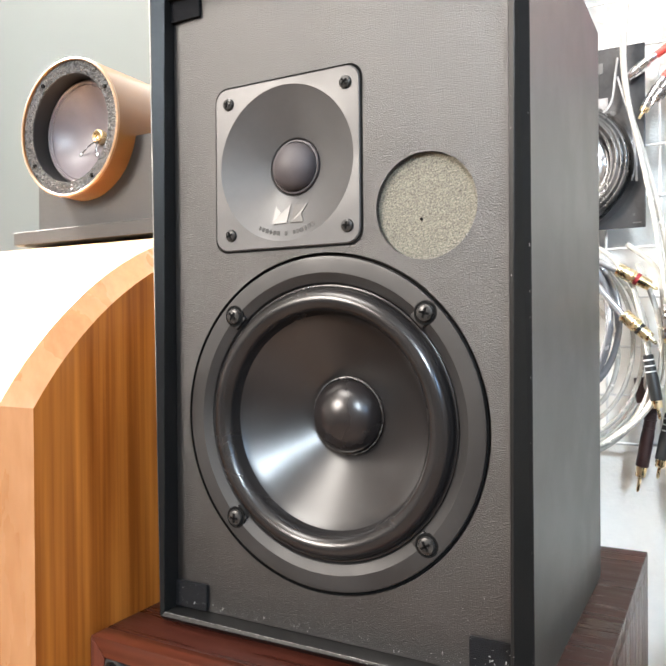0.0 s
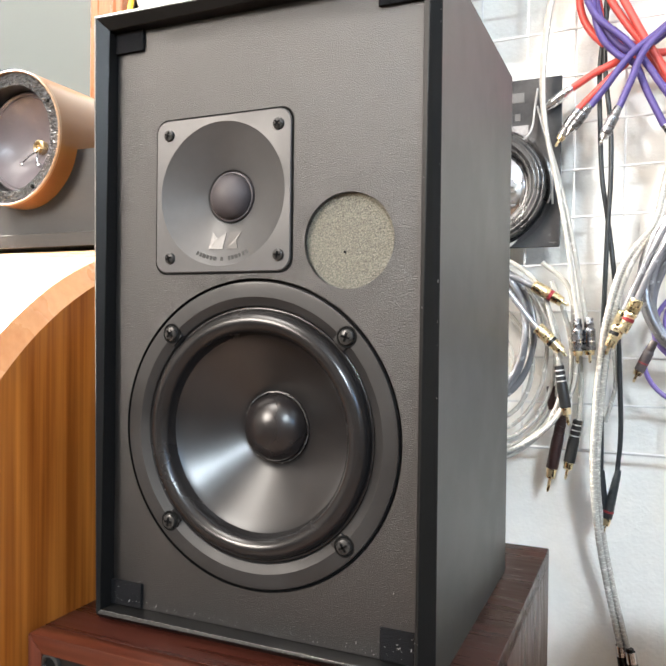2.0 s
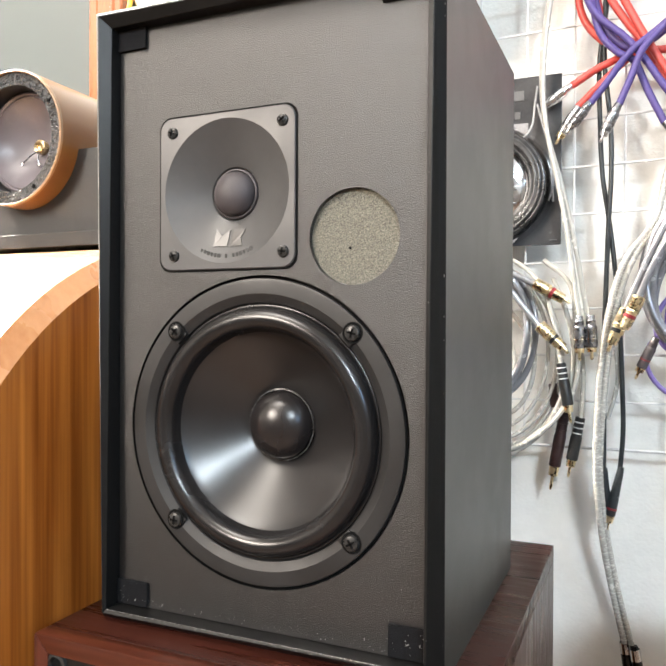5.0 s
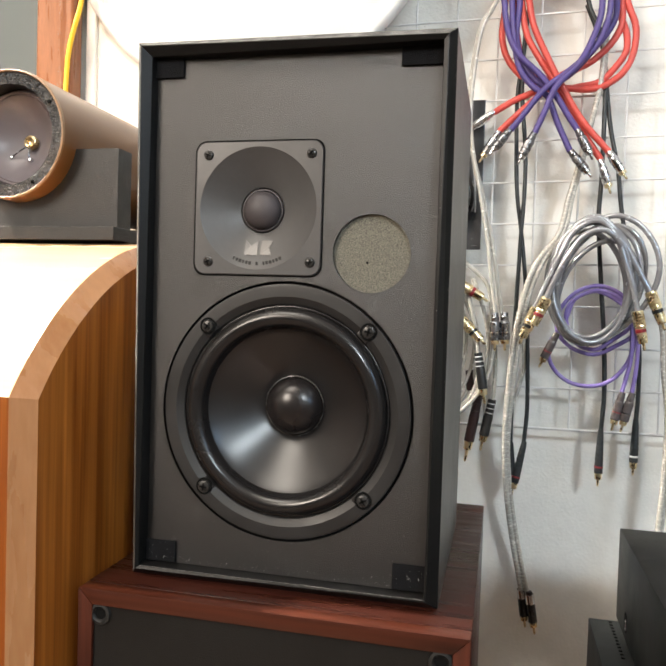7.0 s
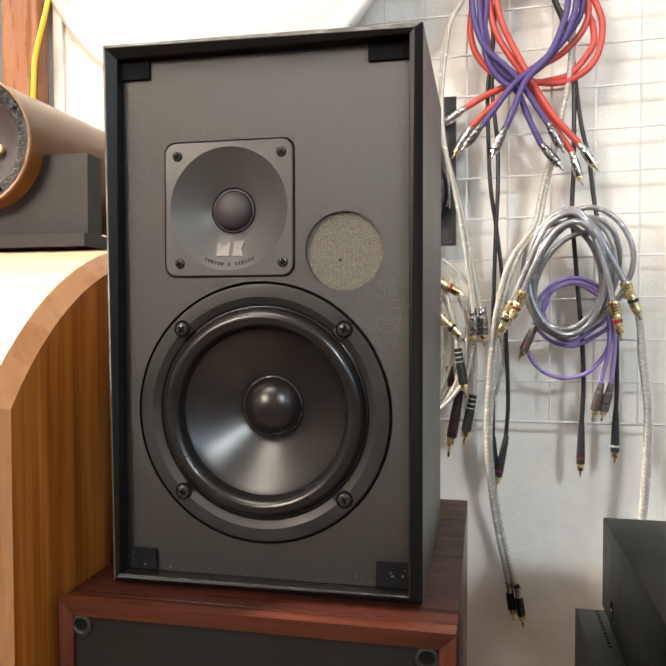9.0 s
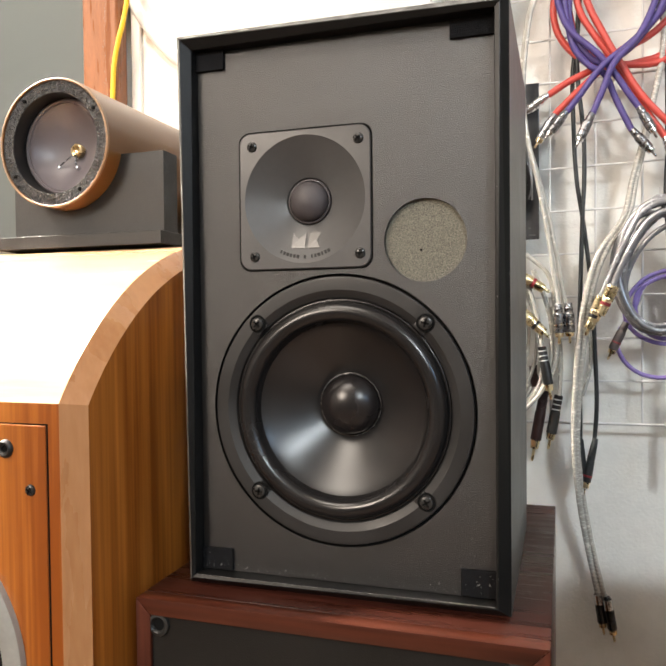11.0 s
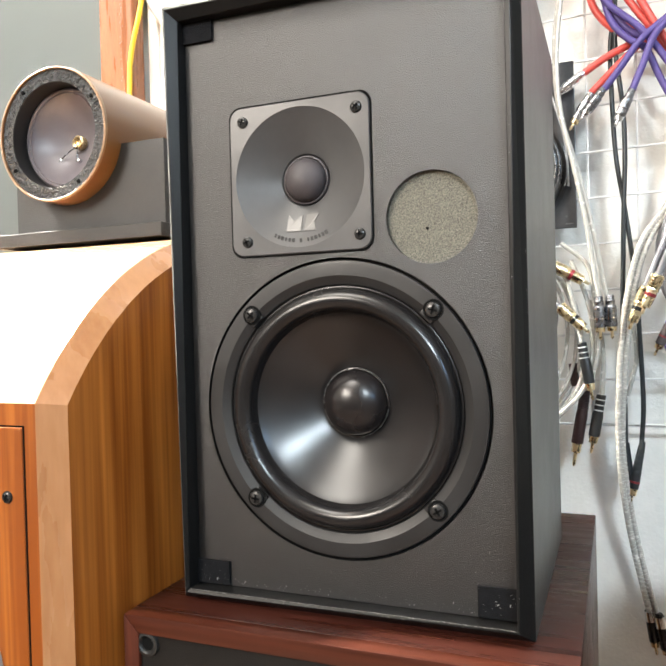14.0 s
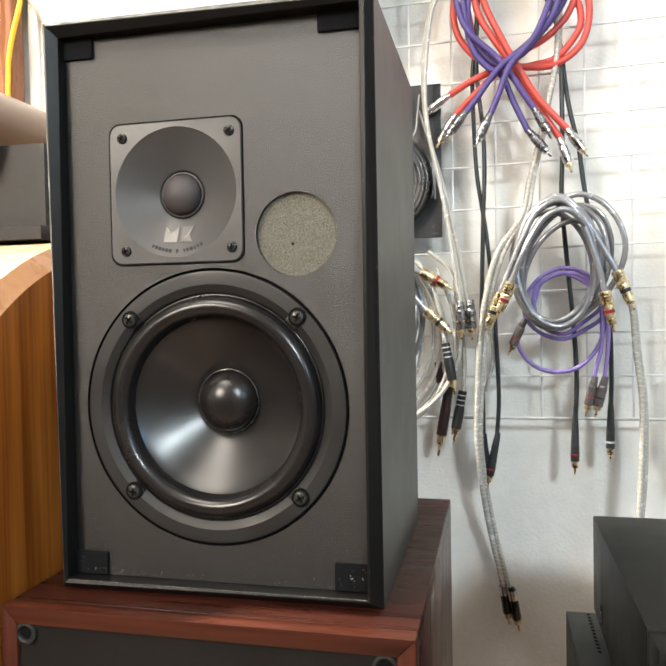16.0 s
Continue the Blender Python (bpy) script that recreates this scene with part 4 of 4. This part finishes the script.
# purple cable pair
cab = base("purple_cable", (0, 0, 0), "bundle of purple audio cables looped over a hook", "audio cable", "hanging cables")
for pts in ([(0.19, 0.472, 1.425), (0.225, 0.468, 1.415), (0.245, 0.465, 1.388), (0.248, 0.465, 1.353), (0.243, 0.465, 1.328), (0.231, 0.465, 1.304), (0.206, 0.465, 1.281), (0.177, 0.465, 1.259), (0.152, 0.465, 1.227), (0.139, 0.465, 1.211)],
            [(0.188, 0.466, 1.42), (0.218, 0.462, 1.408), (0.234, 0.460, 1.386), (0.238, 0.460, 1.351), (0.232, 0.460, 1.322), (0.216, 0.460, 1.288), (0.190, 0.460, 1.260), (0.178, 0.460, 1.231), (0.167, 0.460, 1.205)],
            [(0.19, 0.476, 1.432), (0.145, 0.472, 1.425), (0.123, 0.470, 1.402), (0.126, 0.470, 1.366), (0.131, 0.470, 1.334), (0.144, 0.470, 1.305), (0.172, 0.470, 1.277), (0.191, 0.470, 1.252), (0.205, 0.470, 1.229), (0.218, 0.470, 1.209)],
            [(0.19, 0.48, 1.428), (0.155, 0.477, 1.422), (0.133, 0.475, 1.403), (0.135, 0.475, 1.367), (0.138, 0.475, 1.331), (0.147, 0.475, 1.288), (0.165, 0.475, 1.264), (0.181, 0.475, 1.253), (0.194, 0.475, 1.221), (0.210, 0.475, 1.186)],
            [(0.19, 0.484, 1.43), (0.160, 0.482, 1.424), (0.143, 0.480, 1.405), (0.144, 0.480, 1.368), (0.142, 0.480, 1.327), (0.153, 0.480, 1.292), (0.177, 0.480, 1.268), (0.204, 0.480, 1.278), (0.227, 0.480, 1.302), (0.251, 0.480, 1.333), (0.257, 0.480, 1.358), (0.250, 0.480, 1.398), (0.22, 0.481, 1.42), (0.19, 0.482, 1.428)]):
    strand(cab, pts, 0.0037, "purple")
for p0, p1, st in (((0.139, 0.465, 1.212), (0.114, 0.465, 1.181), "dark"), ((0.167, 0.460, 1.206), (0.149, 0.460, 1.168), "dark"), ((0.217, 0.470, 1.211), (0.236, 0.470, 1.174), "dark"), ((0.210, 0.475, 1.187), (0.236, 0.475, 1.154), "dark")):
    plug(cab, p0, p1, st, 0.0056)

# red cable pair
cab = base("red_cable", (0, 0, 0), "bundle of red audio cables looped over a hook", "audio cable", "hanging cables")
for pts in ([(0.19, 0.49, 1.436), (0.155, 0.487, 1.43), (0.142, 0.485, 1.407), (0.147, 0.485, 1.370), (0.154, 0.485, 1.333), (0.172, 0.485, 1.300), (0.193, 0.485, 1.269), (0.213, 0.485, 1.229), (0.234, 0.485, 1.197), (0.247, 0.485, 1.177)],
            [(0.19, 0.484, 1.436), (0.163, 0.48, 1.428), (0.151, 0.478, 1.403), (0.156, 0.478, 1.366), (0.163, 0.478, 1.337), (0.180, 0.478, 1.300), (0.199, 0.478, 1.263), (0.223, 0.478, 1.223), (0.255, 0.478, 1.185)],
            [(0.19, 0.492, 1.44), (0.145, 0.491, 1.435), (0.129, 0.490, 1.408), (0.126, 0.490, 1.363), (0.124, 0.490, 1.337), (0.130, 0.490, 1.310), (0.147, 0.490, 1.286), (0.173, 0.490, 1.268), (0.198, 0.490, 1.267), (0.229, 0.490, 1.264), (0.248, 0.490, 1.268), (0.268, 0.490, 1.282), (0.279, 0.490, 1.304), (0.281, 0.490, 1.335), (0.272, 0.490, 1.361), (0.258, 0.490, 1.397), (0.225, 0.49, 1.432), (0.19, 0.49, 1.44)],
            [(0.19, 0.495, 1.438), (0.15, 0.494, 1.432), (0.136, 0.492, 1.406), (0.141, 0.492, 1.342), (0.155, 0.492, 1.299), (0.196, 0.494, 1.270), (0.224, 0.492, 1.269), (0.244, 0.492, 1.274), (0.259, 0.492, 1.289), (0.271, 0.492, 1.308), (0.271, 0.492, 1.329), (0.263, 0.492, 1.352), (0.252, 0.492, 1.394), (0.22, 0.493, 1.43), (0.19, 0.494, 1.438)],
            [(0.19, 0.488, 1.436), (0.235, 0.488, 1.424), (0.257, 0.488, 1.392), (0.265, 0.488, 1.348), (0.259, 0.488, 1.326), (0.243, 0.488, 1.306), (0.223, 0.488, 1.292), (0.201, 0.488, 1.284), (0.168, 0.488, 1.264), (0.142, 0.488, 1.253), (0.118, 0.488, 1.239)],
            [(0.226, 0.486, 1.294), (0.203, 0.484, 1.280), (0.173, 0.484, 1.258), (0.147, 0.484, 1.235), (0.125, 0.484, 1.214)]):
    strand(cab, pts, 0.0040, "red")
for p0, p1, st in (((0.246, 0.485, 1.178), (0.260, 0.485, 1.136), "silver"), ((0.254, 0.478, 1.186), (0.277, 0.478, 1.152), "silver"), ((0.119, 0.488, 1.240), (0.086, 0.488, 1.217), "steel"), ((0.126, 0.484, 1.215), (0.102, 0.484, 1.176), "silver")):
    plug(cab, p0, p1, st, 0.0056)

# black thin cables
cab = base("black_cable", (0, 0, 0), "pair of thin black cables joined at one plug", "audio cable", "hanging cables")
strand(cab, [(0.19, 0.498, 1.42), (0.164, 0.495, 1.404), (0.154, 0.495, 1.353), (0.152, 0.495, 1.316), (0.146, 0.495, 1.263), (0.147, 0.495, 1.200), (0.150, 0.495, 1.141), (0.157, 0.497, 1.092), (0.163, 0.495, 1.044), (0.168, 0.495, 0.990), (0.171, 0.495, 0.931), (0.173, 0.495, 0.866), (0.170, 0.494, 0.820)], 0.0026, "black")
strand(cab, [(0.188, 0.492, 1.42), (0.162, 0.490, 1.402), (0.153, 0.490, 1.340), (0.151, 0.490, 1.293), (0.152, 0.490, 1.251), (0.158, 0.490, 1.193), (0.159, 0.490, 1.140), (0.157, 0.490, 1.092), (0.155, 0.490, 1.028), (0.153, 0.490, 0.947), (0.154, 0.490, 0.866), (0.154, 0.490, 0.818)], 0.0026, "black")
plug(cab, (0.1715, 0.494, 0.826), (0.1575, 0.490, 0.757), "black_red", 0.0056)
part("boot", lathe([(0, 0), (0.0036, 0), (0.0046, 0.028), (0.0040, 0.046), (0, 0.047)], (0.1542, 0.492, 0.824), (0.08, 0.04, -1), 16), M["black"], cab, smooth=40)
for pts, p0, p1, st in (([(0.20, 0.497, 1.418), (0.218, 0.495, 1.399), (0.229, 0.495, 1.362), (0.241, 0.495, 1.335), (0.249, 0.495, 1.288), (0.250, 0.495, 1.236), (0.250, 0.495, 1.158), (0.249, 0.497, 1.106), (0.255, 0.497, 1.027), (0.261, 0.495, 0.958), (0.264, 0.495, 0.895), (0.262, 0.495, 0.842)], (0.262, 0.495, 0.848), (0.261, 0.495, 0.776), "black_red"),
                        ([(0.225, 0.5, 1.37), (0.244, 0.500, 1.321), (0.250, 0.500, 1.284), (0.258, 0.500, 1.221), (0.269, 0.500, 1.169), (0.275, 0.500, 1.121), (0.287, 0.500, 1.053), (0.298, 0.500, 0.990), (0.303, 0.500, 0.948), (0.304, 0.500, 0.895), (0.303, 0.500, 0.858)], (0.303, 0.500, 0.862), (0.302, 0.500, 0.792), "black_white")):
    cab = base("black_cable", (0, 0, 0), "thin black cable with a moulded boot and gold plug", "audio cable", "hanging cables")
    strand(cab, pts, 0.0028, "black")
    plug(cab, p0, p1, st, 0.0054)

# grey coiled cable
cab = base("grey_cable", (0, 0, 0), "coiled glossy grey audio cable with four gold plugs", "audio cable", "hanging cables")
for k, (cx, cz, rx, rz, tilt, y) in enumerate(((0.240, 1.030, 0.047, 0.070, -6, 0.470), (0.243, 1.027, 0.041, 0.066, -10, 0.463), (0.247, 1.025, 0.048, 0.073, -14, 0.478), (0.238, 1.028, 0.044, 0.072, 2, 0.456), (0.252, 1.026, 0.047, 0.074, -20, 0.485), (0.236, 1.022, 0.046, 0.069, 6, 0.482), (0.247, 1.019, 0.040, 0.062, -24, 0.473))):
    loop = []
    for j in range(42):
        a = 2 * math.pi * j / 40
        x, z = rx * math.sin(a), rz * math.cos(a)
        c, s_ = math.cos(radians(tilt)), math.sin(radians(tilt))
        loop.append((cx + x * c - z * s_, y + 0.003 * math.sin(a * 2 + k), cz + x * s_ + z * c))
    strand(cab, loop, 0.0033, "steel")
for pts in ([(0.262, 0.455, 1.085), (0.250, 0.450, 1.097), (0.236, 0.450, 1.099), (0.216, 0.450, 1.086), (0.203, 0.450, 1.061), (0.190, 0.450, 1.031), (0.175, 0.447, 0.994)],
            [(0.270, 0.448, 1.07), (0.258, 0.443, 1.083), (0.244, 0.440, 1.088), (0.225, 0.440, 1.079), (0.209, 0.440, 1.055), (0.197, 0.440, 1.030), (0.187, 0.440, 1.004)],
            [(0.207, 0.455, 1.071), (0.221, 0.452, 1.096), (0.243, 0.450, 1.101), (0.262, 0.450, 1.084), (0.274, 0.450, 1.054), (0.284, 0.450, 1.024), (0.291, 0.450, 0.992)],
            [(0.217, 0.458, 1.091), (0.236, 0.455, 1.105), (0.253, 0.455, 1.100), (0.272, 0.455, 1.076), (0.289, 0.455, 1.045), (0.305, 0.455, 1.015)],
            [(0.241, 0.466, 1.101), (0.265, 0.462, 1.107), (0.289, 0.460, 1.097), (0.307, 0.460, 1.074), (0.314, 0.460, 1.047), (0.309, 0.462, 1.020), (0.293, 0.465, 0.992), (0.267, 0.47, 0.967), (0.238, 0.475, 0.952)]):
    strand(cab, pts, 0.0034, "steel")
for p0, p1, st in (((0.1765, 0.445, 0.995), (0.159, 0.445, 0.951), "gold_black"), ((0.188, 0.440, 1.007), (0.171, 0.440, 0.967), "gold_red"), ((0.290, 0.450, 0.995), (0.300, 0.450, 0.949), "gold_red"), ((0.304, 0.455, 1.018), (0.322, 0.455, 0.973), "gold_black")):
    plug(cab, p0, p1, st, 0.0068)
part("cable_tie", lathe([(0.0075, -0.003), (0.0085, 0), (0.0075, 0.003)], (0.243, 0.462, 1.097), (1, 0, 0.1), 16), M["steel"], cab)

# violet cable
cab = base("violet_cable", (0, 0, 0), "coiled violet cable with smoke-coloured plugs behind the grey coil", "audio cable", "hanging cables")
for pts in ([(0.301, 0.492, 0.985), (0.293, 0.492, 0.965), (0.275, 0.492, 0.952), (0.25, 0.494, 0.940), (0.222, 0.494, 0.948), (0.205, 0.492, 0.968), (0.206, 0.490, 0.990), (0.215, 0.490, 1.006), (0.230, 0.490, 1.019), (0.251, 0.490, 1.025), (0.275, 0.490, 1.017), (0.290, 0.490, 0.998), (0.296, 0.490, 0.969), (0.290, 0.490, 0.935), (0.271, 0.490, 0.910), (0.247, 0.490, 0.901), (0.221, 0.490, 0.905), (0.203, 0.490, 0.920), (0.195, 0.488, 0.940), (0.199, 0.484, 0.960)],
            [(0.299, 0.492, 0.995), (0.290, 0.492, 0.975), (0.272, 0.492, 0.960), (0.25, 0.492, 0.946), (0.226, 0.491, 0.955), (0.215, 0.488, 0.980), (0.218, 0.488, 1.001), (0.235, 0.488, 1.015), (0.255, 0.488, 1.019), (0.278, 0.488, 1.008), (0.291, 0.488, 0.980), (0.292, 0.488, 0.938), (0.287, 0.488, 0.912), (0.282, 0.488, 0.891)],
            [(0.216, 0.493, 0.985), (0.225, 0.492, 1.008), (0.25, 0.49, 1.018), (0.275, 0.488, 1.006), (0.290, 0.485, 0.990), (0.298, 0.485, 0.964), (0.298, 0.485, 0.928), (0.294, 0.485, 0.894)]):
    strand(cab, pts, 0.0026, "violet")
for p0, p1, st in (((0.2045, 0.478, 0.9655), (0.1845, 0.484, 0.9215), "smoke_red"), ((0.284, 0.487, 0.896), (0.273, 0.487, 0.848), "smoke_red"), ((0.295, 0.485, 0.896), (0.283, 0.485, 0.847), "smoke")):
    plug(cab, p0, p1, st, 0.0054)

# long flat silver braided cable
cab = base("braided_cable", (0, 0, 0), "long clear cable with silver braid and twin dark plugs", "audio cable", "hanging cables")
strand(cab, [(0.247, 0.492, 1.345), (0.246, 0.490, 1.312), (0.244, 0.490, 1.276), (0.238, 0.490, 1.240), (0.224, 0.490, 1.179), (0.212, 0.490, 1.132), (0.202, 0.488, 1.088), (0.176, 0.475, 1.050), (0.163, 0.470, 1.011), (0.153, 0.470, 0.953), (0.148, 0.475, 0.879), (0.147, 0.480, 0.819), (0.152, 0.490, 0.758), (0.162, 0.505, 0.694), (0.176, 0.522, 0.624)], 0.0034, "clear", True)
strand(cab, [(0.249, 0.495, 1.34), (0.247, 0.493, 1.28), (0.239, 0.492, 1.246), (0.228, 0.492, 1.184), (0.217, 0.492, 1.138), (0.208, 0.490, 1.091), (0.183, 0.477, 1.050), (0.168, 0.472, 1.006), (0.159, 0.472, 0.948), (0.153, 0.477, 0.879), (0.151, 0.482, 0.819), (0.157, 0.492, 0.757), (0.168, 0.507, 0.693), (0.1835, 0.522, 0.622)], 0.0031, "clear", True)
plug(cab, (0.1755, 0.524, 0.629), (0.1830, 0.524, 0.575), "jet", 0.0058)
plug(cab, (0.1855, 0.518, 0.626), (0.1950, 0.518, 0.570), "jet", 0.0058)
strand(cab, [(0.164, 0.500, 0.960), (0.167, 0.500, 0.920), (0.162, 0.500, 0.893), (0.157, 0.500, 0.876)], 0.0022, "clear")

cab = base("braided_cable", (0, 0, 0), "silver braided cable hanging down behind the amplifier", "audio cable", "hanging cables")
strand(cab, [(0.30, 0.50, 1.04), (0.315, 0.485, 1.005), (0.324, 0.480, 0.974), (0.328, 0.480, 0.923), (0.334, 0.480, 0.872), (0.334, 0.480, 0.821), (0.332, 0.480, 0.769), (0.327, 0.480, 0.70), (0.32, 0.48, 0.62)], 0.0033, "clear", True)
strand(cab, [(0.304, 0.504, 1.04), (0.319, 0.49, 1.005), (0.327, 0.485, 0.974), (0.332, 0.485, 0.923), (0.338, 0.485, 0.872), (0.339, 0.485, 0.820), (0.337, 0.485, 0.768), (0.331, 0.485, 0.70), (0.324, 0.485, 0.62)], 0.0031, "clear", True)

cab = base("grey_cable", (0, 0, 0), "thin grey cable with two metal plugs beside the amplifier", "audio cable", "hanging cables")
strand(cab, [(0.376, 0.495, 1.11), (0.379, 0.490, 1.009), (0.381, 0.490, 0.904), (0.382, 0.490, 0.846)], 0.0022, "steel")
plug(cab, (0.381, 0.490, 0.851), (0.380, 0.490, 0.802), "dark", 0.0056)
strand(cab, [(0.379, 0.5, 1.11), (0.386, 0.498, 1.009), (0.389, 0.498, 0.904), (0.390, 0.498, 0.806)], 0.0022, "steel")
plug(cab, (0.390, 0.498, 0.811), (0.389, 0.498, 0.762), "dark", 0.0056)

# coil half hidden behind the black loudspeaker
cab = base("grey_cable", (0, 0, 0), "coiled grey audio cable with gold plugs behind the loudspeaker", "audio cable", "hanging cables")
for k, (cx, cz, rx, rz, y) in enumerate(((0.028, 0.975, 0.046, 0.072, 0.478), (0.024, 0.972, 0.050, 0.078, 0.484), (0.03, 0.97, 0.042, 0.07, 0.49))):
    strand(cab, [(cx + rx * math.sin(2 * math.pi * j / 40), y + 0.002 * math.sin(j), cz + rz * math.cos(2 * math.pi * j / 40)) for j in range(42)], 0.0033, "steel")
for k, (cx, cz, rx, rz, y) in enumerate(((0.02, 0.972, 0.062, 0.080, 0.494), (0.024, 0.965, 0.056, 0.074, 0.497))):
    strand(cab, [(cx + rx * math.sin(2 * math.pi * j / 40), y + 0.002 * math.sin(j), cz + rz * math.cos(2 * math.pi * j / 40)) for j in range(42)], 0.0031, "steel")
strand(cab, [(-0.01, 0.478, 1.035), (0.016, 0.475, 1.043), (0.040, 0.475, 1.040), (0.064, 0.475, 1.032), (0.082, 0.475, 1.023)], 0.0033, "steel")
strand(cab, [(0.0, 0.474, 1.05), (0.022, 0.470, 1.047), (0.051, 0.470, 1.023), (0.072, 0.470, 0.997), (0.089, 0.470, 0.976)], 0.0033, "steel")
plug(cab, (0.082, 0.475, 1.024), (0.120, 0.475, 1.002), "gold_red", 0.0070)
plug(cab, (0.088, 0.470, 0.978), (0.119, 0.470, 0.948), "gold_black", 0.0070)
cab = base("white_cable", (0, 0, 0), "coiled white cable with black striped plugs", "audio cable", "hanging cables")
for pts in ([(-0.03, 0.485, 1.04), (-0.001, 0.480, 1.053), (0.034, 0.480, 1.057), (0.063, 0.480, 1.047), (0.091, 0.480, 1.018), (0.105, 0.480, 0.971), (0.111, 0.480, 0.932)],
            [(0.09, 0.485, 1.05), (0.118, 0.485, 1.023), (0.125, 0.485, 0.981), (0.128, 0.485, 0.948), (0.124, 0.485, 0.911), (0.106, 0.485, 0.877), (0.079, 0.485, 0.851), (0.053, 0.485, 0.837), (0.022, 0.485, 0.829), (-0.004, 0.485, 0.840), (-0.03, 0.485, 0.87)],
            [(0.10, 0.49, 1.03), (0.115, 0.490, 0.990), (0.122, 0.490, 0.948), (0.115, 0.490, 0.896), (0.087, 0.490, 0.856), (0.050, 0.490, 0.829), (0.011, 0.490, 0.820), (-0.03, 0.49, 0.85)],
            [(0.113, 0.488, 0.93), (0.110, 0.49, 0.90), (0.095, 0.490, 0.87), (0.060, 0.490, 0.840), (0.011, 0.492, 0.828)],
            [(0.121, 0.493, 0.985), (0.130, 0.495, 0.948), (0.132, 0.495, 0.910), (0.130, 0.495, 0.873)],
            [(-0.010, 0.500, 1.020), (0.031, 0.500, 0.990), (0.056, 0.500, 0.946), (0.049, 0.500, 0.906), (0.007, 0.500, 0.869)],
            [(0.0, 0.5, 1.02), (0.045, 0.502, 1.00), (0.078, 0.502, 0.95), (0.066, 0.502, 0.89), (0.015, 0.502, 0.855)]):
    strand(cab, pts, 0.0026, "clear")
for cx, cz, rx, rz, y in ((0.03, 0.945, 0.074, 0.100, 0.500), (0.028, 0.95, 0.066, 0.094, 0.503), (0.026, 0.94, 0.083, 0.106, 0.504)):
    strand(cab, [(cx + rx * math.sin(2 * math.pi * j / 40), y, cz + rz * math.cos(2 * math.pi * j / 40)) for j in range(42)], 0.0023, "clear")
plug(cab, (0.110, 0.480, 0.937), (0.121, 0.480, 0.872), "striped", 0.0060)
plug(cab, (0.113, 0.500, 0.885), (0.0975, 0.500, 0.793), "maroon", 0.0066)
plug(cab, (0.1295, 0.495, 0.877), (0.117, 0.495, 0.810), "striped", 0.0062)
part("spare_plug", lathe([(0, 0), (0.005, 0), (0.0055, 0.026), (0, 0.0262)], (0.099, 0.505, 0.912), (0.1, 0, -1), 18), M["maroon"], cab, smooth=40)

# packed black cable coil on a card
pack = base("cable_pack", (0, 0, 0), "black cable coil in a clear pack on a printed black card", "packaging")
part("card", block(-0.055, 0.107, 0.497, 0.500, 1.068, 1.258, 0.0008), M["card"], pack, "glossy black card")
part("hang_hole", block(0.036, 0.066, 0.4962, 0.4968, 1.232, 1.243), M["pale"], pack)
pc = (0.030, 0.480, 1.135)
part("silver_print", block(-0.054, 0.071, 0.4960, 0.4968, 1.186, 1.206), M["pale_foil"], pack, "pale silver print")
part("coil", lathe([(0.0455, 0.0165), (0.0455, 0)] + [(0.0545 + 0.009 * math.cos(radians(a)), -0.009 * math.sin(radians(a))) for a in range(180, -1, -15)] + [(0.0635, 0.0165)], pc, seg=72), M["wrapped"], pack, "coiled black cable under clear film", 50)
for k, r in enumerate((0.0480, 0.0525, 0.0570, 0.0610)):
    part("turn", lathe([(r + 0.0025 * math.cos(radians(a)), -0.0080 - 0.0025 * math.sin(radians(a)) + 0.0025 * abs(k - 1.5)) for a in range(0, 361, 30)], pc, seg=64), M["wrapped"], pack, smooth=60)
part("centre_disc", lathe([(0, -0.004), (0.036, -0.003), (0.044, 0.002), (0.0455, 0.0165)], pc, seg=56), M["chrome"], pack, "silver label disc", 40)
for k in range(5):
    part("print_bar", block(0.044, 0.062 - 0.003 * (k % 3), 0.4752, 0.4768, 1.112 + 0.005 * k, 1.1138 + 0.005 * k), M["pale"], pack)
for x0, x1, z0, z1 in ((0.030, 0.040, 1.2115, 1.2195), (0.043, 0.053, 1.2115, 1.2195), (0.056, 0.062, 1.2115, 1.2195), (0.095, 0.103, 1.0725, 1.0738)):
    part("print_bar", block(x0, x1, 0.4962, 0.4969, z0, z1), M["pale"], pack)
part("blister", lathe([(0.068, 0.0168), (0.0675, 0.004), (0.070, 0.0172)], pc, seg=64), M["chrome"], pack)
for pts in ([(0.081, 0.494, 1.245), (0.079, 0.488, 1.222), (0.077, 0.484, 1.200), (0.070, 0.482, 1.188), (0.058, 0.484, 1.183)],
            [(0.081, 0.493, 1.225), (0.088, 0.488, 1.200), (0.094, 0.486, 1.178), (0.098, 0.488, 1.150), (0.099, 0.492, 1.115)]):
    part("film_fold", sweep(spline(pts, 0.004), 0.0013, 6), M["film"], pack, "crumpled clear film", 70)
